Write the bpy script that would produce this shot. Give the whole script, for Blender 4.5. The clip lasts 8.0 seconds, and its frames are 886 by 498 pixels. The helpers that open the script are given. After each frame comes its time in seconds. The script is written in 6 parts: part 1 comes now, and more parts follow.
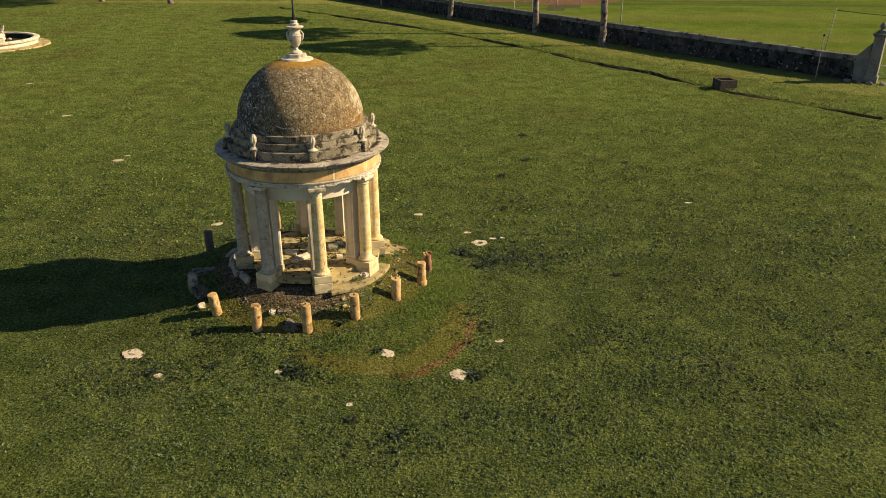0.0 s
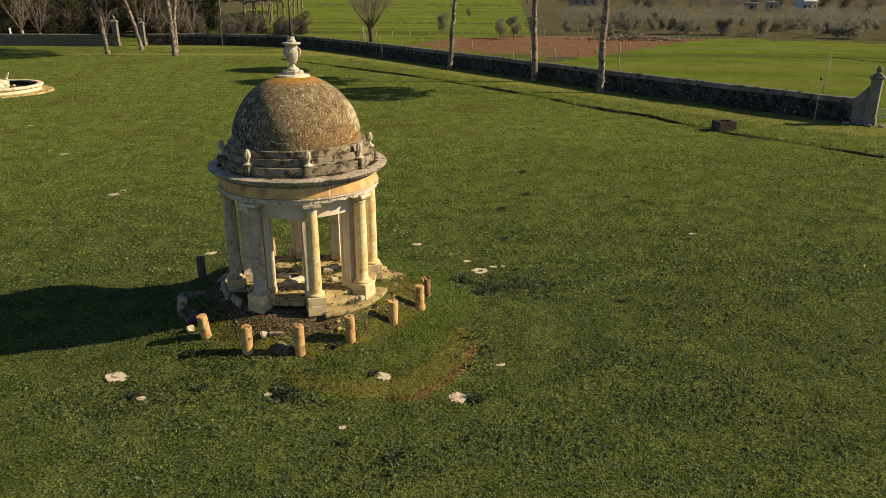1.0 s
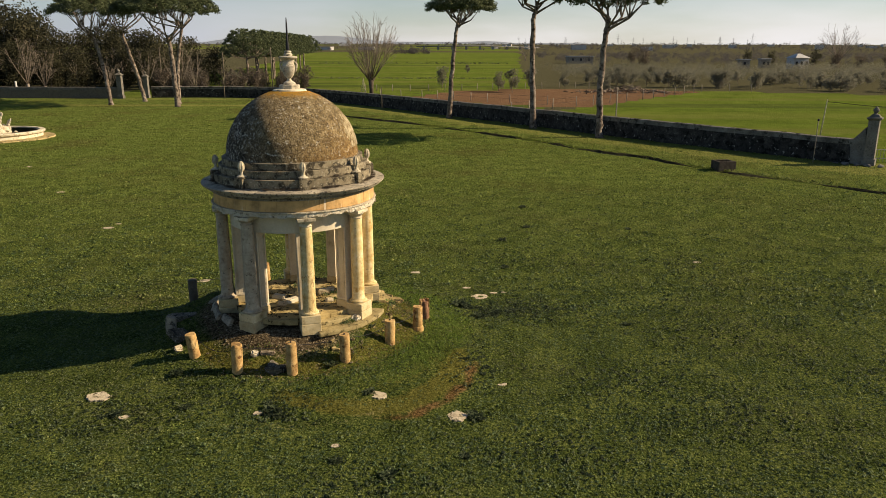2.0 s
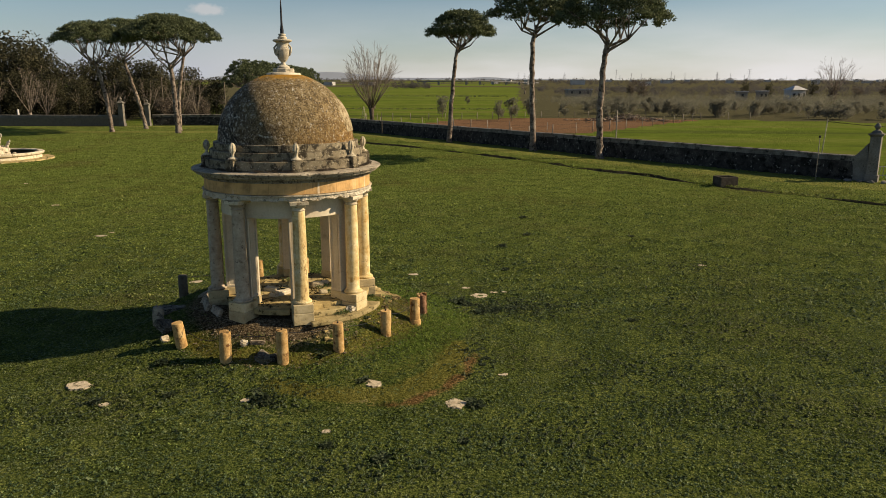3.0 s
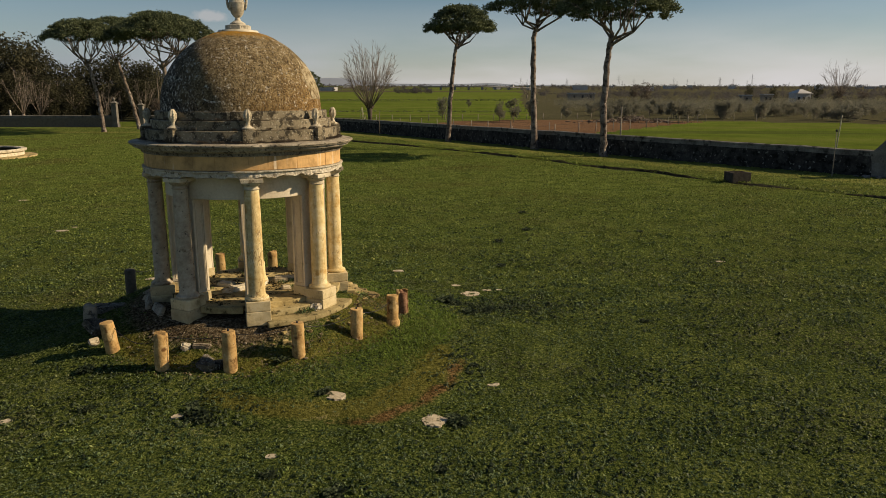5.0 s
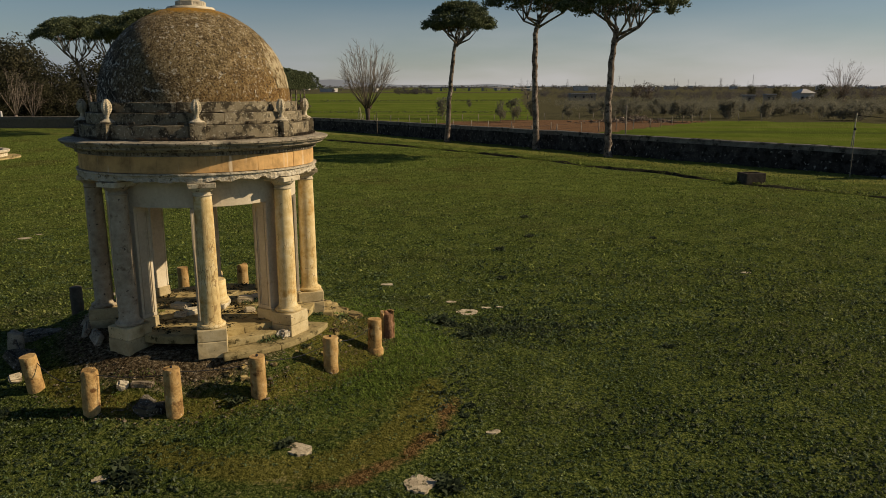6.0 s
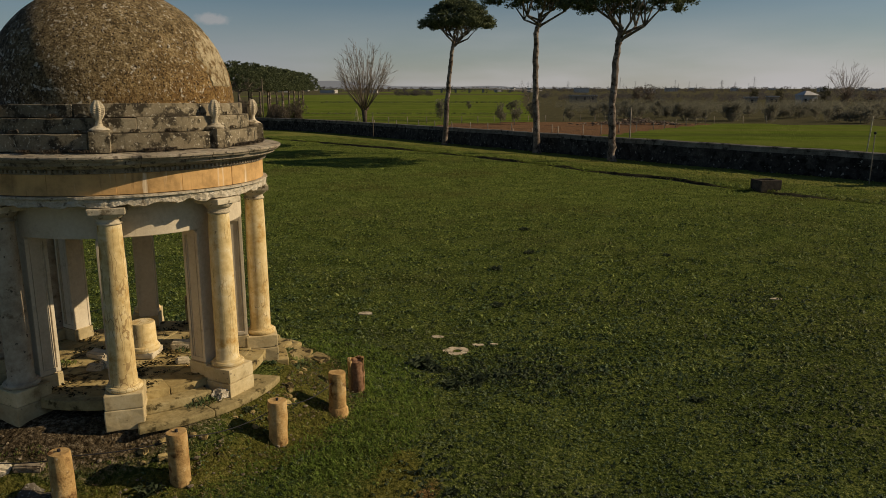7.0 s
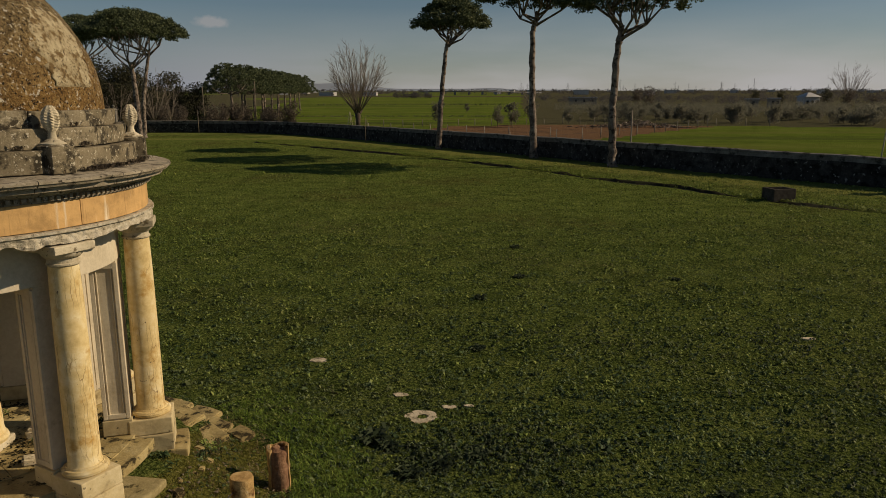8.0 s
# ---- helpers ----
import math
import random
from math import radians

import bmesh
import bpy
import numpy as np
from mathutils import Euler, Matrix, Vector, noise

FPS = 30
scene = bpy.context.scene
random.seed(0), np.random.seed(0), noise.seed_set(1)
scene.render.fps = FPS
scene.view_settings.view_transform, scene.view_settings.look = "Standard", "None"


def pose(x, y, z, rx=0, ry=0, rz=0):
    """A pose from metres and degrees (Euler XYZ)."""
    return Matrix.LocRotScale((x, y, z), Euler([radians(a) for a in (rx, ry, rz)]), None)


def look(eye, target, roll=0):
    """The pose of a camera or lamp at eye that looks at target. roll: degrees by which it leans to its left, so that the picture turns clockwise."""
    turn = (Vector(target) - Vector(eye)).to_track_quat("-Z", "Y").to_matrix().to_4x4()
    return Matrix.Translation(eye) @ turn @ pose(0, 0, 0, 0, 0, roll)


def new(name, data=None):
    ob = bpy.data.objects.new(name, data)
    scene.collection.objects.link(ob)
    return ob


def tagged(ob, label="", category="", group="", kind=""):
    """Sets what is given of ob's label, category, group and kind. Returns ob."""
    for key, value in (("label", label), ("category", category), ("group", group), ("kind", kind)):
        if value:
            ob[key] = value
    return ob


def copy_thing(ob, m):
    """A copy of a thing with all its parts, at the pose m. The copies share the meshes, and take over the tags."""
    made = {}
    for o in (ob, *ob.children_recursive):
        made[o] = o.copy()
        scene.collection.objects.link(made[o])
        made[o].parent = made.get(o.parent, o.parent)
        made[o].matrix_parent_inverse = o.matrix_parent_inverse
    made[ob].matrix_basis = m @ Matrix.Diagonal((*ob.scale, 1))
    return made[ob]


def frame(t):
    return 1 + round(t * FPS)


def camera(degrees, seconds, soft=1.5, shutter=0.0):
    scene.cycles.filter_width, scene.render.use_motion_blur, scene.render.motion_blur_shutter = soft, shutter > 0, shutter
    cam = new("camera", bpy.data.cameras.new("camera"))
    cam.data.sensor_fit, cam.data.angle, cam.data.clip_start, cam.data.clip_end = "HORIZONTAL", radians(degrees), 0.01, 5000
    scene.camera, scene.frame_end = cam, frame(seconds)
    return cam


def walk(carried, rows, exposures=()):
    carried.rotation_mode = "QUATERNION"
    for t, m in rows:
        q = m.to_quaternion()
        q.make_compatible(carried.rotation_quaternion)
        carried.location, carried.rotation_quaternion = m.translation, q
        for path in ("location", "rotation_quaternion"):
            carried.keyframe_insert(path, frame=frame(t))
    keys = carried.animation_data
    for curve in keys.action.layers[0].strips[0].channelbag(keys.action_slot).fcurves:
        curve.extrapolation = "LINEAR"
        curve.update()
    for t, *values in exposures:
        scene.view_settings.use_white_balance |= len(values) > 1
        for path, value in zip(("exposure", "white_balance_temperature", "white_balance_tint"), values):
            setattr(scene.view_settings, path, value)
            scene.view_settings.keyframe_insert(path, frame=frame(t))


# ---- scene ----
cam = camera(63.0, 8.0, soft=0.6)
PATH = [
    (0, (0.012, -0.201, 10.242), (0.008, 1.626, 9.429), 0.2),
    (0.5, (0.027, -0.076, 9.692), (0.022, 1.78, 8.948), 0.2),
    (1, (0.047, 0.07, 9.108), (0.042, 1.954, 8.436), 0.2),
    (1.5, (0.045, 0.196, 8.536), (0.04, 2.104, 7.936), 0.2),
    (2, (0.079, 0.329, 7.938), (0.074, 2.259, 7.412), 0.1),
    (2.2, (0.085, 0.375, 7.71), (0.079, 2.312, 7.212), 0.2),
    (3.3, (0.198, 0.889, 6.359), (0.191, 2.842, 5.931), 0.0),
    (3.5, (0.238, 1.065, 6.292), (0.231, 3.019, 5.865), 0.0),
    (4, (0.363, 1.664, 6.121), (0.355, 3.619, 5.697), 0.0),
    (4.5, (0.52, 2.41, 5.878), (0.505, 4.365, 5.457), -0.0),
    (4.7, (0.557, 2.721, 5.771), (0.543, 4.677, 5.351), 0.0),
    (5.8, (0.742, 5.274, 5.385), (0.727, 7.23, 4.967), 0.1),
    (6, (0.784, 5.78, 5.379), (0.768, 7.736, 4.963), -0.1),
    (6.5, (0.903, 7.151, 5.368), (0.887, 9.107, 4.956), -0.1),
    (7, (1.103, 8.569, 5.363), (1.086, 10.526, 4.951), -0.0),
    (7.5, (1.382, 10.089, 5.371), (1.364, 12.047, 4.962), -0.1),
    (8, (1.742, 11.704, 5.38), (1.725, 13.662, 4.974), -0.1),
]
walk(cam, [(t, look(eye, target, roll)) for t, eye, target, roll in PATH],
     [(0.0, 0.91), (2.0, 0.66), (3.5, 0.46), (4.5, 0.32), (6.0, -0.06), (7.0, -0.28), (8.0, -0.43)])

# ---- sky, sun ----
SUN_AZ = radians(87)
SUN_EL = radians(30)
world = bpy.data.worlds.new("sky")
scene.world = world
world.use_nodes = True
wn, wl = world.node_tree.nodes, world.node_tree.links
sky = wn.new("ShaderNodeTexSky")
sky.sky_type, sky.sun_disc = "NISHITA", False
sky.sun_elevation, sky.sun_rotation = SUN_EL, SUN_AZ
sky.air_density, sky.dust_density, sky.ozone_density = 1.05, 0.25, 2.7
wn["Background"].inputs["Strength"].default_value = 0.055
# thin haze and drifting cloud over the sky, thicker towards the horizon, and one small bright puff
way = wn.new("ShaderNodeTexCoord").outputs["Generated"]
split = wn.new("ShaderNodeSeparateXYZ")
wl.new(way, split.inputs[0])


def sky_node(kind, *sockets, operation="", data_type=""):
    k = wn.new(kind)
    if operation:
        k.operation = operation
    if data_type:
        k.data_type = data_type
    for i, s in enumerate(sockets):
        if isinstance(s, (int, float, tuple)):
            k.inputs[i].default_value = s
        elif s is not None:
            wl.new(s, k.inputs[i])
    return k


flat = sky_node("ShaderNodeVectorMath", way, (1.0, 1.0, 5.0), operation="MULTIPLY").outputs[0]
drift = sky_node("ShaderNodeTexNoise", flat)
drift.inputs["Scale"].default_value, drift.inputs["Detail"].default_value = 2.6, 7
low_sky = sky_node("ShaderNodeMapRange", split.outputs["Z"], 0.118, 0.0, 0.0, 1.0).outputs[0]
veil = sky_node("ShaderNodeMapRange", drift.outputs["Fac"], 0.36, 0.64, 0.34, 1.0).outputs[0]
amount = sky_node("ShaderNodeMath", low_sky, veil, operation="MULTIPLY").outputs[0]
puff_way = Vector((-0.308, 1.0, 0.100)).normalized()
off = sky_node("ShaderNodeVectorMath", way, tuple(puff_way), operation="SUBTRACT").outputs[0]
off = sky_node("ShaderNodeVectorMath", off, (1.0, 1.0, 3.4), operation="MULTIPLY").outputs[0]
size = sky_node("ShaderNodeVectorMath", off, operation="LENGTH").outputs["Value"]
curl = sky_node("ShaderNodeTexNoise", way)
curl.inputs["Scale"].default_value, curl.inputs["Detail"].default_value = 55, 7
size = sky_node("ShaderNodeMath", size, sky_node("ShaderNodeMath", curl.outputs["Fac"], 0.075, operation="MULTIPLY").outputs[0], operation="SUBTRACT").outputs[0]
puff = sky_node("ShaderNodeMapRange", size, -0.008, -0.026, 0.0, 0.6).outputs[0]
hazy = sky_node("ShaderNodeMix", amount, data_type="RGBA")
wl.new(sky.outputs["Color"], hazy.inputs[6])
tone = sky_node("ShaderNodeMix", sky_node("ShaderNodeMapRange", split.outputs["X"], -0.45, 0.02, 0.0, 1.0).outputs[0], data_type="RGBA")
tone.inputs[6].default_value, tone.inputs[7].default_value = (5.0, 5.5, 6.8, 1), (10.6, 10.2, 10.4, 1)
wl.new(tone.outputs[2], hazy.inputs[7])
cloudy = sky_node("ShaderNodeMix", puff, data_type="RGBA")
wl.new(hazy.outputs[2], cloudy.inputs[6])
cloudy.inputs[7].default_value = (8.2, 7.8, 7.7, 1)
wl.new(cloudy.outputs[2], wn["Background"].inputs["Color"])
sun = new("sun", bpy.data.lights.new("sun", "SUN"))
sun.data.energy, sun.data.angle, sun.data.color = 5.0, radians(0.6), (1.0, 0.80, 0.54)
to_sun = Vector((math.sin(SUN_AZ) * math.cos(SUN_EL), math.cos(SUN_AZ) * math.cos(SUN_EL), math.sin(SUN_EL)))
sun.matrix_world = look(to_sun * 60, (0, 0, 0))


# ---- materials ----
def shader(name, rough=0.9):
    m = bpy.data.materials.new(name)
    m.use_nodes = True
    b = m.node_tree.nodes["Principled BSDF"]
    b.inputs["Roughness"].default_value = rough
    b.inputs["Specular IOR Level"].default_value = 0.12
    return m, m.node_tree.nodes, m.node_tree.links, b


def noise_node(n, l, scale, detail=6, rough=0.6, coords=None):
    t = n.new("ShaderNodeTexNoise")
    t.inputs["Scale"].default_value, t.inputs["Detail"].default_value, t.inputs["Roughness"].default_value = scale, detail, rough
    if coords is None:
        coords = n.new("ShaderNodeNewGeometry").outputs["Position"]
    l.new(coords, t.inputs["Vector"])
    return t.outputs["Fac"]


def ramp(n, l, fac, stops):
    r = n.new("ShaderNodeValToRGB")
    e = r.color_ramp.elements
    while len(e) < len(stops):
        e.new(0.5)
    for k, (p, c) in zip(e, stops):
        k.position, k.color = p, (*c, 1)
    l.new(fac, r.inputs["Fac"])
    return r.outputs["Color"]


def mask(n, l, fac, lo, hi):
    r = n.new("ShaderNodeMapRange")
    r.clamp = True
    r.inputs["From Min"].default_value, r.inputs["From Max"].default_value = lo, hi
    l.new(fac, r.inputs["Value"])
    return r.outputs["Result"]


def blend(n, l, fac, a, b, how="MIX"):
    m = n.new("ShaderNodeMix")
    m.data_type, m.blend_type = "RGBA", how
    for v, s in ((fac, m.inputs[0]), (a, m.inputs[6]), (b, m.inputs[7])):
        if isinstance(v, (int, float)):
            s.default_value = v
        elif isinstance(v, tuple):
            s.default_value = (*v, 1)
        else:
            l.new(v, s)
    return m.outputs[2]


def maths(n, l, how, a, b):
    m = n.new("ShaderNodeMath")
    m.operation, m.use_clamp = how, False
    for v, s in ((a, m.inputs[0]), (b, m.inputs[1])):
        if isinstance(v, (int, float)):
            s.default_value = v
        else:
            l.new(v, s)
    return m.outputs[0]


def bumped(n, l, b, height, strength=0.5, distance=0.01):
    k = n.new("ShaderNodeBump")
    k.inputs["Strength"].default_value, k.inputs["Distance"].default_value = strength, distance
    l.new(height, k.inputs["Height"])
    l.new(k.outputs["Normal"], b.inputs["Normal"])


def stone(name, dark, mid, light, big=1.2, fine=14, stain=None, stain_at=(0.55, 0.7), stain_scale=3.0,
          spots=None, spots_at=(0.62, 0.68), spots_scale=22, rough=0.9, bump=0.01, vary=0.25, cracks=None):
    """Weathered stone or render: large clouds, fine grain, stains, lichen spots, a shift of tone per piece."""
    m, n, l, b = shader(name, rough)
    f = maths(n, l, "ADD", maths(n, l, "MULTIPLY", noise_node(n, l, big, 5), 0.6), maths(n, l, "MULTIPLY", noise_node(n, l, fine, 6, 0.7), 0.4))
    c = ramp(n, l, f, [(0.3, dark), (0.5, mid), (0.7, light)])
    if stain:
        c = blend(n, l, mask(n, l, noise_node(n, l, stain_scale, 7, 0.65), *stain_at), c, stain)
    if spots:
        c = blend(n, l, mask(n, l, noise_node(n, l, spots_scale, 4, 0.6), *spots_at), c, spots)
    split_ = None
    if cracks:
        # upright flaking cracks, wandering with the grain
        pos = n.new("ShaderNodeNewGeometry").outputs["Position"]
        tall_, bent_ = n.new("ShaderNodeVectorMath"), n.new("ShaderNodeVectorMath")
        tall_.operation, bent_.operation = "MULTIPLY", "ADD"
        tall_.inputs[1].default_value = (13.0, 13.0, 1.0)
        l.new(pos, tall_.inputs[0])
        swirl = n.new("ShaderNodeTexNoise")
        swirl.inputs["Scale"].default_value, swirl.inputs["Detail"].default_value = 6.0, 5
        l.new(pos, swirl.inputs["Vector"])
        l.new(tall_.outputs[0], bent_.inputs[0])
        soft_ = n.new("ShaderNodeVectorMath")
        soft_.operation = "MULTIPLY"
        soft_.inputs[1].default_value = (0.7, 0.7, 0.7)
        l.new(swirl.outputs["Color"], soft_.inputs[0])
        l.new(soft_.outputs[0], bent_.inputs[1])
        cell = n.new("ShaderNodeTexVoronoi")
        cell.feature = "DISTANCE_TO_EDGE"
        cell.inputs["Scale"].default_value = 1.0
        l.new(bent_.outputs[0], cell.inputs["Vector"])
        line = mask(n, l, cell.outputs["Distance"], 0.035, 0.012)
        split_ = maths(n, l, "MULTIPLY", line, mask(n, l, noise_node(n, l, 1.7, 3, 0.5, pos), 0.46, 0.60))
        c = blend(n, l, split_, c, cracks)
    info = n.new("ShaderNodeObjectInfo")
    v = mask(n, l, info.outputs["Random"], 0, 1)
    c = blend(n, l, 1.0, c, ramp(n, l, v, [(0.0, (1 - vary,) * 3), (1.0, (1, 1, 1))]), "MULTIPLY")
    l.new(c, b.inputs["Base Color"])
    bumped(n, l, b, maths(n, l, "ADD", noise_node(n, l, fine * 2, 6, 0.7), maths(n, l, "MULTIPLY", noise_node(n, l, big * 3, 4), 1.5)), 0.6, bump)
    return m


def streaked(name, base, streak, dark):
    """Rendered band with runs of lime and dirt down its face."""
    m, n, l, b = shader(name, 0.9)
    pos = n.new("ShaderNodeNewGeometry").outputs["Position"]
    k = n.new("ShaderNodeVectorMath")
    k.operation = "MULTIPLY"
    k.inputs[1].default_value = (9.0, 9.0, 0.7)
    l.new(pos, k.inputs[0])
    runs = noise_node(n, l, 1.0, 5, 0.6, k.outputs[0])
    c = ramp(n, l, noise_node(n, l, 3.0, 6, 0.65, pos), [(0.34, tuple(v * 0.62 for v in base)), (0.5, base), (0.66, tuple(min(1, v * 1.22) for v in base))])
    c = blend(n, l, mask(n, l, runs, 0.60, 0.70), c, streak)
    c = blend(n, l, mask(n, l, noise_node(n, l, 1.4, 6, 0.7, k.outputs[0]), 0.58, 0.72), c, dark)
    l.new(c, b.inputs["Base Color"])
    bumped(n, l, b, noise_node(n, l, 30, 6, 0.7, pos), 0.5, 0.008)
    return m


def leafy(name, dark, mid, light, scale=0.5, rough=0.6, through_light=0.25):
    """Foliage: tone by leaf and by place, with some light coming through."""
    m, n, l, b = shader(name, rough)
    geo = n.new("ShaderNodeNewGeometry")
    f = maths(n, l, "ADD", maths(n, l, "MULTIPLY", geo.outputs["Random Per Island"], 0.45), maths(n, l, "MULTIPLY", noise_node(n, l, scale, 4), 0.55))
    c = ramp(n, l, f, [(0.25, dark), (0.5, mid), (0.78, light)])
    l.new(c, b.inputs["Base Color"])
    if through_light:
        tr, mx = n.new("ShaderNodeBsdfTranslucent"), n.new("ShaderNodeMixShader")
        l.new(c, tr.inputs["Color"])
        mx.inputs[0].default_value = through_light
        l.new(b.outputs["BSDF"], mx.inputs[1])
        l.new(tr.outputs["BSDF"], mx.inputs[2])
        l.new(mx.outputs["Shader"], n["Material Output"].inputs["Surface"])
    return m


COLUMN = stone("honey_marble", (0.46, 0.32, 0.125), (0.71, 0.555, 0.275), (0.85, 0.75, 0.50), 2.0, 8, stain=(0.47, 0.265, 0.06),
               stain_at=(0.54, 0.68), stain_scale=3.2, spots=(0.20, 0.14, 0.08), spots_at=(0.69, 0.72), spots_scale=13, bump=0.005, vary=0.22, cracks=(0.33, 0.225, 0.10))
PALE = stone("pale_limestone", (0.36, 0.30, 0.20), (0.62, 0.54, 0.385), (0.78, 0.71, 0.55), 2.4, 18, stain=(0.20, 0.16, 0.10),
             stain_at=(0.56, 0.63), stain_scale=6, spots=(0.08, 0.07, 0.05), spots_at=(0.64, 0.68), bump=0.014)
PLASTER = stone("cream_plaster", (0.44, 0.375, 0.265), (0.62, 0.54, 0.40), (0.74, 0.67, 0.52), 1.8, 20, stain=(0.38, 0.32, 0.22),
                stain_at=(0.60, 0.75), bump=0.004, vary=0.1)
OCHRE = streaked("ochre_frieze", (0.55, 0.345, 0.145), (0.72, 0.59, 0.41), (0.27, 0.16, 0.075))
LICHEN = stone("lichened_stone", (0.12, 0.099, 0.062), (0.255, 0.213, 0.140), (0.40, 0.345, 0.235), 1.8, 38, stain=(0.060, 0.050, 0.034),
               stain_at=(0.495, 0.575), stain_scale=5.0, spots=(0.54, 0.49, 0.38), spots_at=(0.595, 0.645), spots_scale=27, bump=0.022)
CORNICE = stone("stained_cornice", (0.19, 0.16, 0.115), (0.36, 0.31, 0.228), (0.56, 0.50, 0.385), 3.0, 26, stain=(0.12, 0.10, 0.075),
                stain_at=(0.53, 0.62), stain_scale=8, spots=(0.06, 0.052, 0.042), spots_at=(0.62, 0.66), bump=0.02)
# darker copy of LICHEN: shade painted into the slabs, own tone on the boulder
DARKSHADEROCK = stone("dark_lichen_rock", (0.055, 0.048, 0.036), (0.14, 0.122, 0.092), (0.26, 0.235, 0.18), 4.5, 26, stain=(0.03, 0.027, 0.022),
                 stain_at=(0.51, 0.60), stain_scale=7, spots=(0.40, 0.38, 0.33), spots_at=(0.61, 0.65), spots_scale=26, bump=0.025)
RUBBLE = stone("broken_masonry", (0.34, 0.285, 0.195), (0.65, 0.575, 0.435), (0.86, 0.80, 0.67), 7, 34, stain=(0.17, 0.14, 0.095),
               stain_at=(0.58, 0.66), stain_scale=9, bump=0.025)
EARTHSTONE = stone("earth_stained_stone", (0.10, 0.080, 0.052), (0.24, 0.195, 0.135), (0.46, 0.40, 0.30), 14, 40, stain=(0.08, 0.06, 0.04), stain_at=(0.52, 0.60), stain_scale=16, bump=0.01)
HOLLOW = stone("red_brown_core", (0.10, 0.050, 0.030), (0.235, 0.128, 0.072), (0.40, 0.25, 0.15), 8, 30, bump=0.02)
WHITE = stone("white_stone", (0.27, 0.235, 0.17), (0.50, 0.445, 0.34), (0.68, 0.62, 0.49), 7, 34, stain=(0.16, 0.135, 0.095),
              stain_at=(0.55, 0.66), stain_scale=10, bump=0.01, vary=0.1)
PAVING = stone("golden_paving", (0.23, 0.168, 0.070), (0.45, 0.35, 0.155), (0.62, 0.51, 0.27), 2.5, 18, stain=(0.06, 0.047, 0.023),
               stain_at=(0.525, 0.60), stain_scale=4.5, bump=0.016)
STEP = stone("mossy_tan_step", (0.17, 0.133, 0.062), (0.34, 0.275, 0.132), (0.52, 0.43, 0.235), 3.0, 20, stain=(0.085, 0.068, 0.03),
             stain_at=(0.55, 0.63), stain_scale=5.5, bump=0.010)
PEDESTAL = stone("cream_pedestal", (0.36, 0.28, 0.145), (0.58, 0.475, 0.27), (0.72, 0.62, 0.40), 2.4, 14, stain=(0.26, 0.195, 0.095),
                 stain_at=(0.56, 0.68), stain_scale=3.5, spots=(0.10, 0.08, 0.05), spots_at=(0.67, 0.70), spots_scale=12, bump=0.005)
# darker column stone: weathering, plus the shaded side's tone painted in
OLDSHADECOLUMN = stone("weathered_column", (0.26, 0.205, 0.14), (0.43, 0.355, 0.25), (0.57, 0.49, 0.36), 3.0, 12, stain=(0.20, 0.15, 0.095),
                  stain_at=(0.57, 0.68), stain_scale=4.0, spots=(0.085, 0.07, 0.05), spots_at=(0.655, 0.69), spots_scale=11, bump=0.012, vary=0.2)
POST = stone("tan_stone_post", (0.23, 0.13, 0.050), (0.51, 0.325, 0.128), (0.70, 0.53, 0.275), 3.5, 18, stain=(0.15, 0.075, 0.028),
             stain_at=(0.55, 0.66), stain_scale=5, spots=(0.66, 0.56, 0.40), spots_at=(0.67, 0.72), spots_scale=14, bump=0.018, vary=0.25)
SLAB = stone("pale_slab", (0.33, 0.265, 0.165), (0.58, 0.485, 0.335), (0.73, 0.625, 0.45), 5, 26, stain=(0.10, 0.09, 0.045), stain_at=(0.54, 0.63),
             stain_scale=8, bump=0.02)
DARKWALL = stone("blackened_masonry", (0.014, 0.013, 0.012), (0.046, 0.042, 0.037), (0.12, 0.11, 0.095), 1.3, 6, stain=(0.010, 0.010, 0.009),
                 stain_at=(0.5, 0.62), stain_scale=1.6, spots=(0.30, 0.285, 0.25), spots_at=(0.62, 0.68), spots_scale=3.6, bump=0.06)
COPING = stone("grey_render", (0.075, 0.068, 0.058), (0.165, 0.152, 0.13), (0.29, 0.27, 0.232), 0.9, 7, stain=(0.032, 0.03, 0.025),
               stain_at=(0.52, 0.63), stain_scale=1.4, bump=0.02)
CONCRETE = stone("old_concrete", (0.09, 0.075, 0.055), (0.16, 0.135, 0.10), (0.26, 0.225, 0.175), 3, 14, stain=(0.05, 0.04, 0.03), bump=0.01)
# concrete darkened to carry the shade on the box's front face
BOXSTONE = stone("dark_concrete", (0.035, 0.028, 0.02), (0.075, 0.06, 0.045), (0.13, 0.11, 0.085), 3, 14, bump=0.015)
STEEL = stone("far_steel", (0.16, 0.16, 0.165), (0.20, 0.20, 0.205), (0.24, 0.24, 0.245), 1, 5, bump=0.002)
GATESTONE = stone("grey_gatepost", (0.095, 0.086, 0.073), (0.185, 0.170, 0.145), (0.29, 0.272, 0.235), 1.5, 9, stain=(0.05, 0.046, 0.04), bump=0.015)
BARK = stone("pine_bark", (0.060, 0.045, 0.035), (0.225, 0.178, 0.142), (0.54, 0.47, 0.40), 1.6, 7, stain=(0.05, 0.037, 0.028),
             stain_at=(0.50, 0.60), stain_scale=3.5, bump=0.08, vary=0.15)
OLDBARK = stone("dark_old_bark", (0.035, 0.027, 0.020), (0.085, 0.066, 0.050), (0.16, 0.13, 0.10), 2, 9, bump=0.03)
TWIG = stone("bare_wood", (0.14, 0.112, 0.088), (0.255, 0.21, 0.168), (0.36, 0.305, 0.25), 2, 8, bump=0.01)
